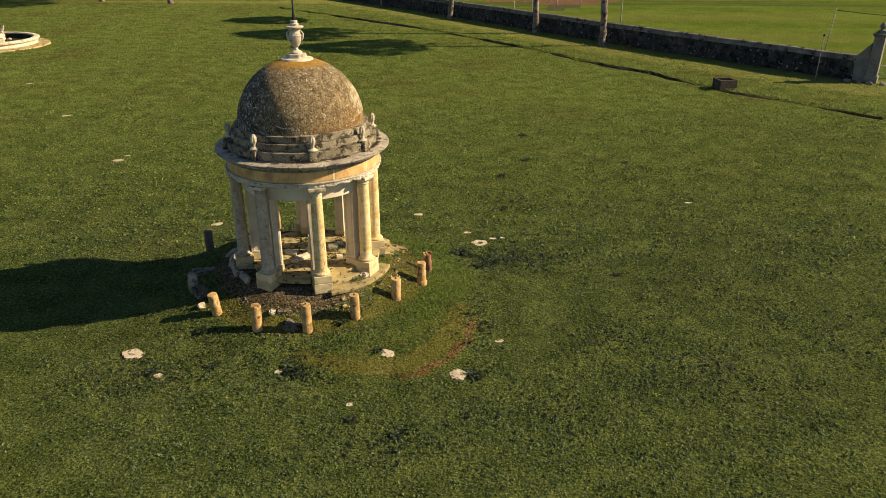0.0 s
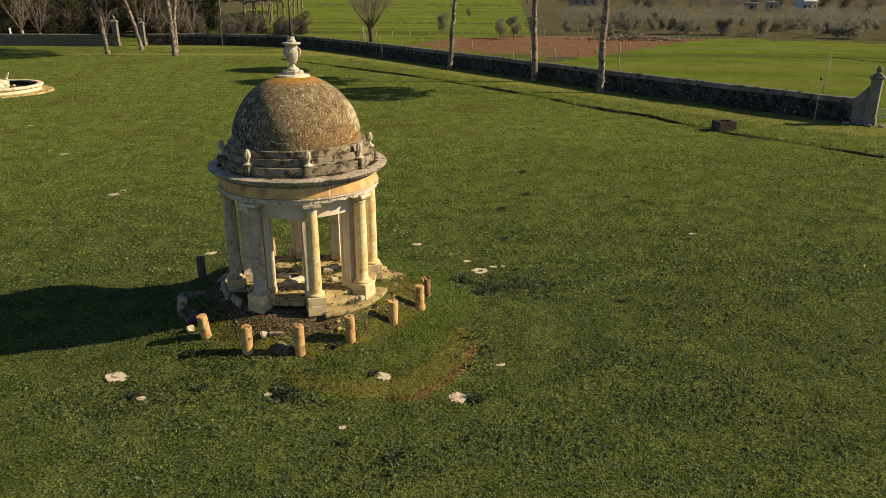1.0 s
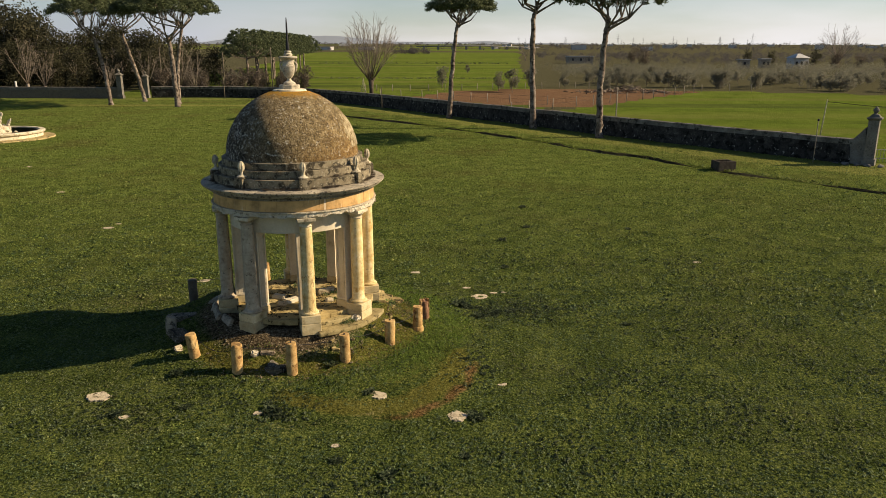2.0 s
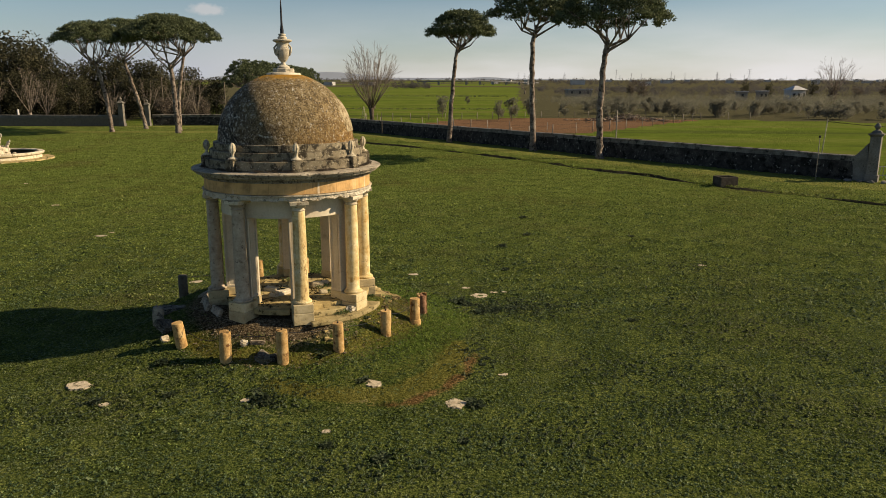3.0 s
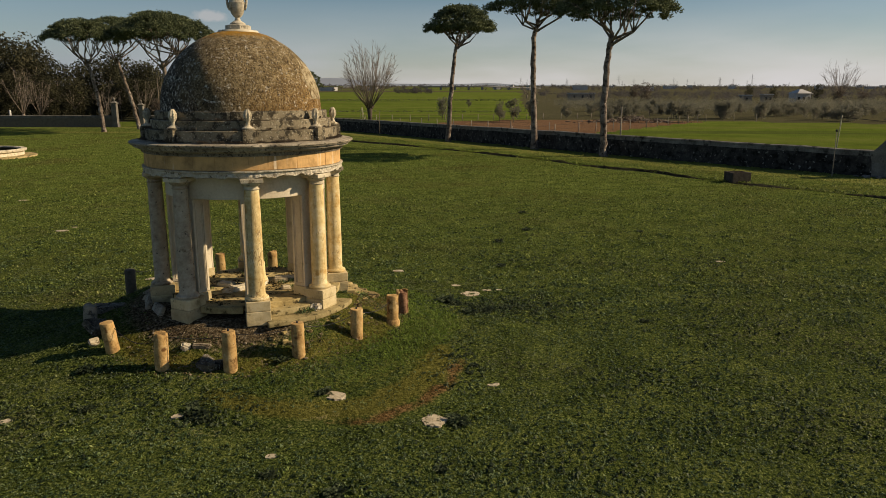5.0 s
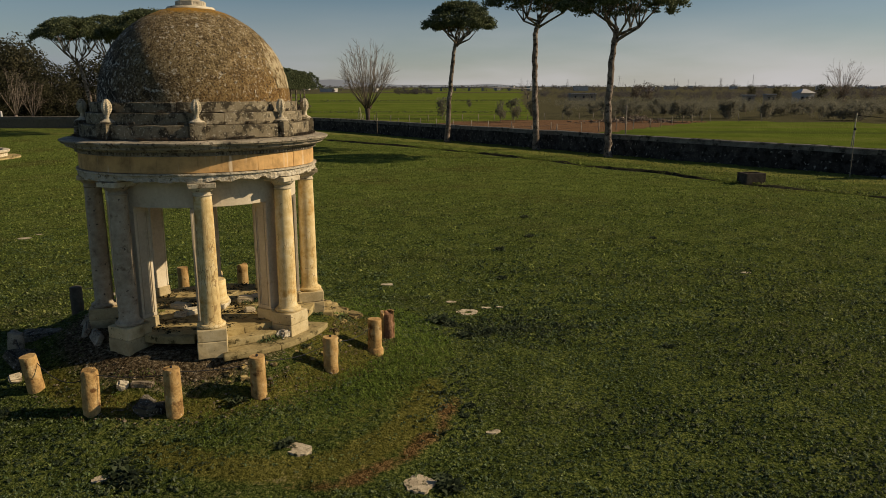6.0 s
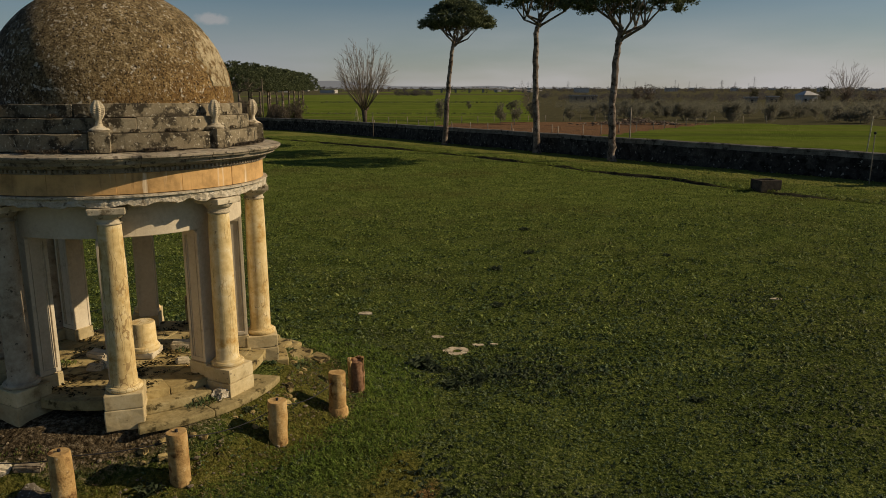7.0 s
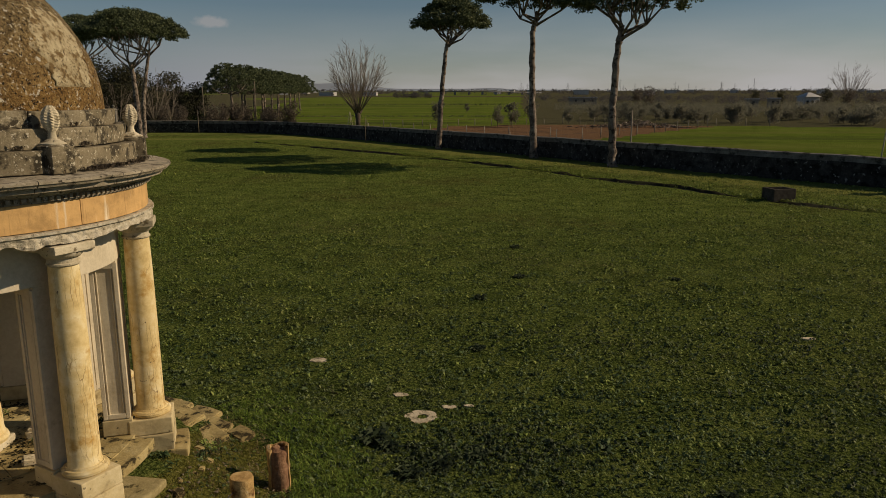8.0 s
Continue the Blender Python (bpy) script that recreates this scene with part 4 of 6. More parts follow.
for v in bm.verts:
    v.co += v.co.normalized() * (0.010 * noise.noise(v.co * 2.2) + 0.006 * noise.noise(v.co * 9))
part("dome", bm, DOME, temple, "brown-grey rendered dome with lichen, its shaded west side painted darker", pose(0, 0, 5.25))
# bare patch where the dome's render was repaired
def dome_patch(a_mid, half, t0, t1, seed):
    bm = bmesh.new()
    grid = []
    for i in range(25):
        t = radians(t0 + (t1 - t0) * i / 24)
        row = []
        for j in range(19):
            u = j / 18 * 2 - 1
            w = half * (0.62 + 0.38 * math.sin(math.pi * i / 24)) / max(0.45, math.cos(t)) ** 0.4
            a = radians(a_mid + 5 * noise.noise(Vector((i * 0.22, seed, u * 2))) + 2.5 * noise.noise(Vector((i * 0.8, seed + 5, u * 3))) + u * w * (1 + 0.25 * noise.noise(Vector((i * 0.3, seed + (3 if u > 0 else 9), 0)))))
            edge = min(1 - abs(u), i / 24 * 2, (1 - i / 24) * 2)
            r = 1.75 + (0.014 if edge > 0.08 else -0.03) + 0.006 * noise.noise(Vector((u * 4, i * 0.5, seed)))
            row.append(bm.verts.new((r * math.cos(t) * math.sin(a), -r * math.cos(t) * math.cos(a), r * math.sin(t))))
        grid.append(row)
    for i in range(24):
        for j in range(18):
            bm.faces.new([grid[i][j], grid[i][j + 1], grid[i + 1][j + 1], grid[i + 1][j]]).smooth = True
    bmesh.ops.recalc_face_normals(bm, faces=bm.faces)
    return bm


PATCH = stone("bare_render", (0.22, 0.17, 0.09), (0.41, 0.34, 0.21), (0.60, 0.52, 0.35), 5.0, 26, stain=(0.16, 0.105, 0.045), stain_at=(0.51, 0.60), stain_scale=9,
              spots=(0.10, 0.075, 0.045), spots_at=(0.57, 0.63), spots_scale=30, bump=0.03)
part("bare_patch", dome_patch(85, 15, 8, 39, 2.0), PATCH, temple, "pale patch of bare render", pose(0, 0, 5.25))
part("crown_disc", worn(lathe([(0, 6.90), (0.44, 6.90), (0.45, 6.945), (0.42, 6.985), (0.30, 7.0), (0, 7.0)], 40), 0.005, 5), PALE, temple)
part("crown_block", worn(lathe([(0, 7.0), (0.275, 7.0), (0.275, 7.085), (0.26, 7.10), (0, 7.10)], 8, 22.5, 382.5, False), 0.004, 5), WHITE, temple)
urn = new("urn", None)
urn.parent = temple
part("urn_foot", lathe([(0, 7.10), (0.16, 7.10), (0.165, 7.14), (0.13, 7.165), (0.07, 7.20), (0.05, 7.25), (0.075, 7.285), (0, 7.285)], 28), WHITE, urn)
bm = lathe([(0, 7.28), (0.08, 7.28), (0.125, 7.34), (0.165, 7.45), (0.175, 7.54), (0.185, 7.57), (0.165, 7.60), (0.145, 7.66), (0.145, 7.70), (0.17, 7.745), (0.235, 7.775), (0.245, 7.80), (0.235, 7.815), (0.16, 7.83), (0, 7.84)], 28)
part("bowl", bm, WHITE, urn, "white stone urn bowl with a wide lip")
part("urn_lid", lathe([(0, 7.83), (0.11, 7.83), (0.12, 7.87), (0.08, 7.91), (0.095, 7.93), (0.09, 7.96), (0, 7.97)], 20), WHITE, urn)
for s in (-1, 1):
    pts = [(s * 0.15, 0, 7.70), (s * 0.215, 0, 7.62), (s * 0.20, 0, 7.50), (s * 0.165, 0, 7.42)]
    part("urn_handle", limbs("urn_handle", [(pts, [0.022, 0.028, 0.026, 0.02])], WHITE, 8), WHITE, urn)
part("spike", lathe([(0, 7.95), (0.045, 7.95), (0.048, 8.05), (0.028, 8.2), (0.022, 8.6), (0.012, 8.78), (0, 8.8)], 12), DARKMETAL, temple, "dark metal spike")

# stones tied to the ruin but lying loose
def loose_stone(name, x, y, z, sx, sy, sz, turn, label, material=RUBBLE, tilt=(0, 0), rough=0.03, category="stone", group="fallen stones"):
    bm = bmesh.new()
    bmesh.ops.create_cube(bm, size=1)
    bmesh.ops.scale(bm, vec=(sx, sy, sz), verts=bm.verts)
    bmesh.ops.bevel(bm, geom=bm.edges[:], offset=min(sx, sy, sz) * 0.22, segments=2, affect="EDGES")
    bmesh.ops.subdivide_edges(bm, edges=[e for e in bm.edges if e.calc_length() > 0.12], cuts=1, use_grid_fill=True)
    worn(bm, rough, 6, x * 3 + y)
    me = bpy.data.meshes.new(name)
    bm.to_mesh(me)
    bm.free()
    me.materials.append(material)
    ob = new(name, me)
    ob.matrix_basis = pose(x, y, z + sz * 0.42, tilt[0], tilt[1], turn)
    return tagged(ob, label, category, group)


stump = thing("column_stump", -3.91, 19.82, 1.205, "short stump of a stone column standing on the temple floor", "column stump")
part("stump_plinth", worn(box_bm(0.46, 0.46, 0.10, 0.03), 0.025, 7), PALE, stump)
part("stump_base", lathe([(0, 0.10), (0.245, 0.10), (0.258, 0.14), (0.245, 0.18), (0.22, 0.195), (0, 0.185)], 28), COLUMN, stump)
part("stump_shaft", worn(lathe([(0, 0.18), (0.22, 0.18), (0.205, 0.24), (0.20, 0.55), (0.19, 0.57), (0, 0.565)], 28), 0.012, 5), COLUMN, stump)
for x, y, sx, sy, sz, turn in ((0.62, 0.25, 0.34, 0.2, 0.14, 12), (-0.15, -0.5, 0.42, 0.25, 0.12, 40), (-0.55, -0.2, 0.4, 0.22, 0.12, -20), (0.75, 0.45, 0.3, 0.2, 0.1, 70),
                               (-0.35, -0.75, 0.25, 0.18, 0.1, 5), (0.9, -0.45, 0.22, 0.15, 0.1, 30)):
    loose_stone("fallen_block", TX + x, TY + y, 1.20, sx, sy, sz, turn, "broken block of pale stone lying on the temple floor", PALE, group="blocks on the floor")
# step stones that have slid down the mound
for a, r, sx, sy, sz, tilt in ((-66, 2.38, 0.80, 0.46, 0.10, 58), (-50, 2.27, 0.60, 0.42, 0.10, 60), (-82, 2.46, 0.70, 0.44, 0.10, 50), (-100, 2.55, 0.6, 0.4, 0.14, 20)):
    x, y = TX + r * math.sin(radians(a)), TY - r * math.cos(radians(a))
    loose_stone("slid_step", x, y, 0.88, sx, sy, sz, a, "curved step stone slid out of place at the temple's foot", CORNICE, (tilt, 0), 0.03, group="slid step stones")
for a, r, s in ((124, 2.78, 0.55), (133, 3.02, 0.5), (136, 2.62, 0.55), (143, 3.1, 0.55), (148, 2.72, 0.6), (157, 2.95, 0.55), (128, 3.3, 0.42)):
    x, y = TX + r * math.sin(radians(a)), TY - r * math.cos(radians(a))
    loose_stone("paving_stone", x, y, floor_z(x, y) + 0.01, s, s * 0.62, 0.08, a + 8, "flat pale paving stone sunk in the mound beside the temple", PAVING, (-8, 0), 0.03, group="paving on the mound")
loose_stone("white_stone", -4.68, 17.1, floor_z(-4.68, 17.1) - 0.02, 0.20, 0.16, 0.14, 30, "broken lump of white stone among the posts", WHITE, (10, 20), 0.05)
loose_stone("flat_stone", -4.36, 17.15, floor_z(-4.36, 17.15) - 0.02, 0.36, 0.13, 0.11, 12, "long flat grey stone among the posts", EARTHSTONE, (0, 5), 0.03)
loose_stone("grey_boulder", -4.04, 16.75, floor_z(-4.04, 16.75) - 0.04, 0.48, 0.36, 0.20, -8, "rounded dark boulder beside the posts", DARKSHADEROCK, (0, 4), 0.11)
loose_stone("step_rubble", TX + 1.75, TY - 1.2, 0.96, 0.3, 0.2, 0.13, 60, "crumbled masonry on the temple steps", RUBBLE, (0, 10), 0.06)
loose_stone("fallen_slab", -6.75, 17.55, floor_z(-6.75, 17.55), 0.22, 0.18, 0.12, 40, "pale slab leaning in the shade beside the posts", PALE, (25, 0), 0.04)
loose_stone("fallen_slab", -6.9, 18.1, floor_z(-6.9, 18.1), 0.55, 0.4, 0.18, 70, "grey slab leaning in the shade beside the posts", DARKSHADEROCK, (30, 10), 0.05)
loose_stone("fallen_slab", -7.2, 19.3, floor_z(-7.2, 19.3), 0.7, 0.3, 0.14, 20, "grey slab lying on the shaded side of the mound", DARKSHADEROCK, (8, 0), 0.04)

# ---- ring of stone posts ----
post_tops = ((-7.28, 18.5, 1.12, 4, "leaning forked"), (-6.25, 17.3, 1.10, -7, "leaning"), (-5.00, 16.66, 1.08, 2, "chipped"), (-3.66, 16.66, 1.12, 0, "smooth"),
             (-2.43, 17.24, 1.10, 1, "smooth"), (-1.37, 18.28, 1.09, 0, "smooth"), (-0.68, 19.40, 1.08, 0, "smooth"), (-0.52, 20.5, 0.92, 0, "split hollow"),
             (-4.42, 23.45, 1.24, 0, "broken"), (-5.85, 23.25, 1.20, 0, "smooth"), (-7.78, 21.75, 1.10, 0, "weathered"))
posts = []
for i, (x, y, top, lean, look_word) in enumerate(post_tops):
    z = floor_z(x, y)
    h = top - z
    p = thing("stone_post", x, y, z, f"{look_word} stone post in the ring around the temple", "post", "stone posts round the temple")
    p.matrix_basis = pose(x, y, z, 0, lean, 0 if look_word == "split hollow" else 37 * i)
    r = 0.135
    if look_word == "split hollow":
        bm = sector(0.095, 0.142, -0.15, h, 80, 325, 20, 0.006)
        bmesh.ops.subdivide_edges(bm, edges=[e for e in bm.edges if abs(e.verts[0].co.z - e.verts[1].co.z) > 0.2], cuts=6)
    else:
        bm = lathe([(0, -0.15), (r, -0.15), (r * 1.0, h * 0.5), (r * 0.985, h - 0.02), (r * 0.94, h), (r * 0.4, h + 0.006), (0, h)], 22)
    for v in bm.verts:
        q = v.co * 3.5 + Vector((i * 5.1, 0, 0))
        v.co += noise.noise_vector(q) * 0.012
        if v.co.z > h - 0.05 and look_word in ("chipped", "broken", "leaning forked", "split hollow"):
            v.co.z -= 0.09 * max(0, noise.noise(q * 1.7) + 0.25)
    bmesh.ops.subdivide_edges(bm, edges=[e for e in bm.edges if abs(e.verts[0].co.z - e.verts[1].co.z) > 0.2], cuts=3)
    worn(bm, 0.009, 7, i * 2.0)
    # post 10: weathered, and its darker stone stands in for shade on it
    part("shaft", bm, CORNICE if i == 0 else CONCRETE if i == 10 else POST, p)
    if look_word == "split hollow":
        part("hollow_core", worn(lathe([(0, -0.1), (0.132, -0.1), (0.131, h * 0.3), (0.13, h * 0.5), (0.124, h * 0.65), (0.118, h * 0.8), (0.10, h - 0.07), (0.05, h - 0.045), (0, h - 0.06)], 22), 0.045, 13), HOLLOW, p, "red-brown broken core")
    if i in (6,):
        part("collar", lathe([(0, -0.08), (0.17, -0.08), (0.165, 0.05), (0.138, 0.09), (0, 0.09)], 18), POST, p)
    if i in (3, 4, 5):
        part("iron_peg", lathe([(0, h - 0.02), (0.02, h - 0.02), (0.02, h + 0.035), (0, h + 0.04)], 8), DARKMETAL, p)
    posts.append((Vector((x, y, top)), p))


def wire(a, b, sag, label):
    pts = [a.lerp(b, t) - Vector((0, 0, sag * 4 * t * (1 - t))) for t in np.linspace(0, 1, 13)]
    tagged(new("wire", limbs("wire", [(pts, [0.007] * 13)], DARKMETAL, 5)), label, "wire", "wires between posts")


for i, j, sag in ((4, 5, 0.12), (5, 6, 0.14), (3, 4, 0.05), (2, 3, 0.06), (1, 2, 0.25), (10, 9, 0.1), (0, 1, 0.2)):
    a, b = posts[i][0] - Vector((0, 0, 0.06)), posts[j][0] - Vector((0, 0, 0.10))
    wire(a, b, sag, "thin dark wire slung between two stone posts")

# ---- slabs sunk in the lawn ----
CLEAR = []


def plate(x, y, r, squash, turn, label, hole=0.0, group="slabs in the lawn", thick=0.016):
    CLEAR.append((x, y, r))
    bm = bmesh.new()
    n = 40
    ring = []
    for k in range(n):
        a = 2 * math.pi * k / n
        q = Vector((math.cos(a), math.sin(a), x * 0.7 + y))
        rr = r * 0.84 * max(0.45, 1 + 0.30 * noise.noise(q * 1.1) + 0.16 * noise.noise(q * 2.9) + 0.09 * noise.noise(q * 7))
        ring.append((rr * math.cos(a), rr * squash * math.sin(a)))
    top = [bm.verts.new((u, v, thick + 0.010 * noise.noise(Vector((u * 5, v * 5, x))))) for u, v in ring]
    low = [bm.verts.new((u * 1.04, v * 1.04, -0.06)) for u, v in ring]
    if hole:
        inn = [bm.verts.new((r * hole * math.cos(6.2832 * k / n) * (0.85 + 0.15 * math.sin(k * 1.7)), r * hole * squash * math.sin(6.2832 * k / n), thick * 0.8)) for k in range(n)]
        deep = [bm.verts.new((v.co.x * 0.9, v.co.y * 0.9, -0.05)) for v in inn]
        for k in range(n):
            j = (k + 1) % n
            bm.faces.new([top[k], top[j], inn[j], inn[k]])
            bm.faces.new([inn[k], inn[j], deep[j], deep[k]])
    else:
        bm.faces.new(top)
    for k in range(n):
        j = (k + 1) % n
        bm.faces.new([low[k], low[j], top[j], top[k]])
    bmesh.ops.recalc_face_normals(bm, faces=bm.faces)
    me = bpy.data.meshes.new("lawn_slab")
    bm.to_mesh(me)
    bm.free()
    me.materials.append(SLAB)
    ob = new("lawn_slab", me)
    ob.matrix_basis = pose(x, y, floor_z(x, y), 0, 0, turn)
    return tagged(ob, label, "stone slab", group)


pale, half_sunk = "flat pale stone slab sunk in the lawn", "small grey stone half overgrown by the lawn"
for x, y, r, sq, turn, label in ((-29.5, 51.4, 0.34, 0.6, 5, pale), (-22.4, 42.0, 0.28, 0.6, 20, pale), (-15.65, 33.1, 0.33, 0.6, 10, pale), (-15.5, 33.9, 0.16, 0.7, 0, half_sunk),
                                 (-8.55, 25.0, 0.27, 0.6, 30, pale), (-8.05, 15.85, 0.36, 0.85, 15, pale), (-1.5, 15.8, 0.26, 0.8, -30, "jagged grey slab sunk in the mound's edge"),
                                 (0.37, 15.0, 0.29, 0.9, 40, pale), (-4.08, 14.95, 0.15, 0.8, 0, half_sunk), (-7.06, 14.85, 0.14, 0.8, 0, half_sunk),
                                 (-2.2, 13.8, 0.12, 0.7, 10, half_sunk), (0.85, 24.3, 0.16, 0.6, 0, pale), (1.75, 23.75, 0.15, 0.6, 0, pale), (2.1, 23.8, 0.1, 0.6, 0, half_sunk),
                                 (-1.0, 26.1, 0.2, 0.7, 0, half_sunk), (9.94, 27.5, 0.18, 0.6, 0, half_sunk), (1.5, 16.6, 0.14, 0.5, 20, half_sunk)):
    plate(x, y, r, sq, turn, label)
plate(1.28, 23.35, 0.34, 0.85, 10, "broken round pale stone slab with a hole in the middle", 0.34)

# ---- concrete well box ----
well = thing("well_box", 19.5, 50.6, 0, "low square concrete well box beside the ditch", "well", turn=8)
for x, y, sx, sy in ((0, -0.5, 1.25, 0.14), (0, 0.5, 1.25, 0.14), (-0.55, 0, 0.14, 0.855), (0.55, 0, 0.14, 0.855)):
    part("well_side", worn(box_bm(sx, sy, 0.72, 0.02, (x, y, -0.05), 1), 0.01, 4), BOXSTONE, well)
part("well_bottom", box_bm(0.95, 0.85, 0.1, 0, (0, 0, 0.0)), SOIL, well)

# ---- poles ----
def pole(x, y, h, r, label, material=TIMBER, lean=0, base=None, kind="pole"):
    z = floor_z(x, y) if base is None else base
    p = thing(kind, x, y, z, label, "pole", "poles")
    p.matrix_basis = pose(x, y, z, 0, lean, 0)
    part("pole_shaft", limbs("pole_shaft", [([(0, 0, -0.2), (0, 0, h * 0.5), (0, 0, h)], [r, r * 0.9, r * 0.75])], material, 8), material, p)
    return p


p = pole(27.6, 54.3, 3.1, 0.035, "thin grey pole in front of the wall", TIMBER)
part("pole_cap", lathe([(0, 3.08), (0.07, 3.08), (0.09, 3.16), (0.05, 3.24), (0, 3.25)], 10), DARKMETAL, p)
p = pole(34.1, 66.5, 3.9, 0.055, "wooden pole leaning in the field beyond the wall", FENCEWOOD, 4)
pole(17.6, 75.5, 4.4, 0.07, "wooden pole beyond the wall", TIMBER)
pole(-8.9, 104.6, 3.2, 0.06, "grey pole beside the wall", CONCRETE)
pole(-37.8, 127.0, 3.6, 0.07, "pale concrete pole beside the wall", CONCRETE)
pole(-90.4, 150.0, 9.0, 0.13, "pale concrete line pole before the wood", CONCRETE)
pole(-57.5, 151.0, 8.5, 0.13, "pale concrete line pole before the wood", CONCRETE)
pole(-44.5, 150.0, 7.5, 0.12, "pale line pole among the scrub", CONCRETE)
pole(-36.0, 155.0, 8.5, 0.12, "pale line pole among the scrub", CONCRETE)
for a, b in (((-90.4, 150, 9.0), (-57.5, 151, 8.4)), ((-57.5, 151, 8.4), (-44.5, 150, 7.5)), ((-44.5, 150, 7.5), (-36, 155, 8.5)), ((34.35, 66.5, 3.7), (70, 62, 4.6))):
    pts = [Vector(a).lerp(Vector(b), t) - Vector((0, 0, 1.2 * 4 * t * (1 - t))) for t in np.linspace(0, 1, 13)]
    tagged(new("overhead_cable", limbs("overhead_cable", [(pts, [0.03] * 13)], DARKMETAL, 4)), "thin cable sagging between poles", "cable", "cables")
pole(-75.5, 130.5, 2.75, 0.22, "short white marker post behind the boundary wall", BLOCKWALL)
sign = thing("field_sign", 42.0, 68.0, floor_z(42, 68), "small white sign on a thin stake in the field", "sign", turn=5)
part("stake", box_bm(0.05, 0.05, 1.2, 0.005), TIMBER, sign)
part("board", box_bm(1.0, 0.04, 0.35, 0.01, (0, -0.05, 0.85)), BLOCKWALL, sign)

# ---- fountain ----
fountain = thing("fountain", -42.7, 69.0, 0, "round stone fountain basin with white carved rocks and figures, standing dry", "fountain")
part("apron", worn(lathe([(0, -0.1), (5.3, -0.1), (5.25, 0.10), (4.2, 0.14), (0, 0.14)], 64), 0.06, 1.2), PAVING, fountain, "broken paved apron")
part("basin", worn(lathe([(3.9, 0.14), (4.25, 0.14), (4.22, 0.42), (4.42, 0.52), (4.46, 0.66), (4.38, 0.72), (3.98, 0.72), (3.92, 0.6), (3.9, 0.14)], 72), 0.015, 2), PALE, fountain)
part("basin_floor", lathe([(0, 0.145), (3.89, 0.145), (3.89, 0.62), (3.85, 0.62), (3.82, 0.2), (0, 0.2)], 64), SOIL, fountain, "dark inside of the dry basin")
bm = bmesh.new()
rr = random.Random(2)
for k in range(46):
    a, r = rr.uniform(0, 6.28), rr.uniform(0.2, 2.0)
    s = rr.uniform(0.3, 0.62) * (1.1 - r / 4.5)
    bmesh.ops.create_icosphere(bm, subdivisions=2, radius=s, matrix=Matrix.Translation((r * math.cos(a), r * math.sin(a), 0.2 + max(0, 1.1 - 0.42 * r) * rr.uniform(0.4, 1))) @ Matrix.Diagonal((1, 1, 0.8, 1)))
worn(bm, 0.16, 2.4)
part("rockwork", bm, PALE, fountain, "pale heaped rockwork")
for cx, cy, s in ((0.9, -0.4, 0.9), (-0.5, 0.3, 1.0), (1.2, 0.6, 0.65)):
    bm = bmesh.new()
    for dx, dz, q in ((0, 1.2, 0.42), (0.1, 1.7, 0.34), (0.28, 2.15, 0.26), (0.5, 2.4, 0.2), (-0.3, 1.3, 0.3), (-0.55, 1.65, 0.2)):
        bmesh.ops.create_icosphere(bm, subdivisions=2, radius=q * s, matrix=Matrix.Translation((cx + dx * s, cy, dz * s + 0.1)) @ Matrix.Diagonal((0.9, 0.8, 1.25, 1)))
    part("carved_figure", worn(bm, 0.08, 3.5, cx), WHITE, fountain, "white carving worn to plain rounded shapes")


# ---- trees ----
def pine_crown(rng, rx, ry, low, high, clumps_, per, leaf):
    """Umbrella crown: a smooth lens of many small needle clumps, close along the roof, open and thin below."""
    a, q = rng.uniform(0, 2 * math.pi, clumps_), np.sqrt(rng.uniform(0, 1, clumps_))
    edge = 1 + 0.10 * np.sin(3 * a + rx) + 0.05 * np.sin(7 * a + ry) + rng.normal(0, 0.02, clumps_)
    x, y = rx * q * edge * np.cos(a), ry * q * edge * np.sin(a)
    tall_ = high - low
    lumps = 0.05 * tall_ * (np.sin(x * 1.7 + ry) * np.sin(y * 1.9 + rx))
    roof = low + tall_ * (0.98 - 0.70 * q ** 2.7) + lumps
    under = low + tall_ * (0.10 + 0.12 * q * q)
    shell = rng.uniform(0, 1, clumps_) < 0.68
    z = np.where(shell, roof - tall_ * rng.uniform(0.03, 0.14, clumps_), under + (roof - under) * rng.uniform(0.0, 0.9, clumps_))
    d = rng.normal(size=(clumps_, per, 3))
    d /= np.linalg.norm(d, axis=2)[:, :, None]
    d *= (rng.uniform(0.2, 1.05, (clumps_, per)) ** 0.6)[:, :, None] * rng.uniform(0.38, 0.72, clumps_)[:, None, None] * np.array([1, 1, 0.55])
    return leaf_quads(rng, (d + np.stack([x, y, z], 1)[:, None, :]).reshape(-1, 3), leaf, 0.2)


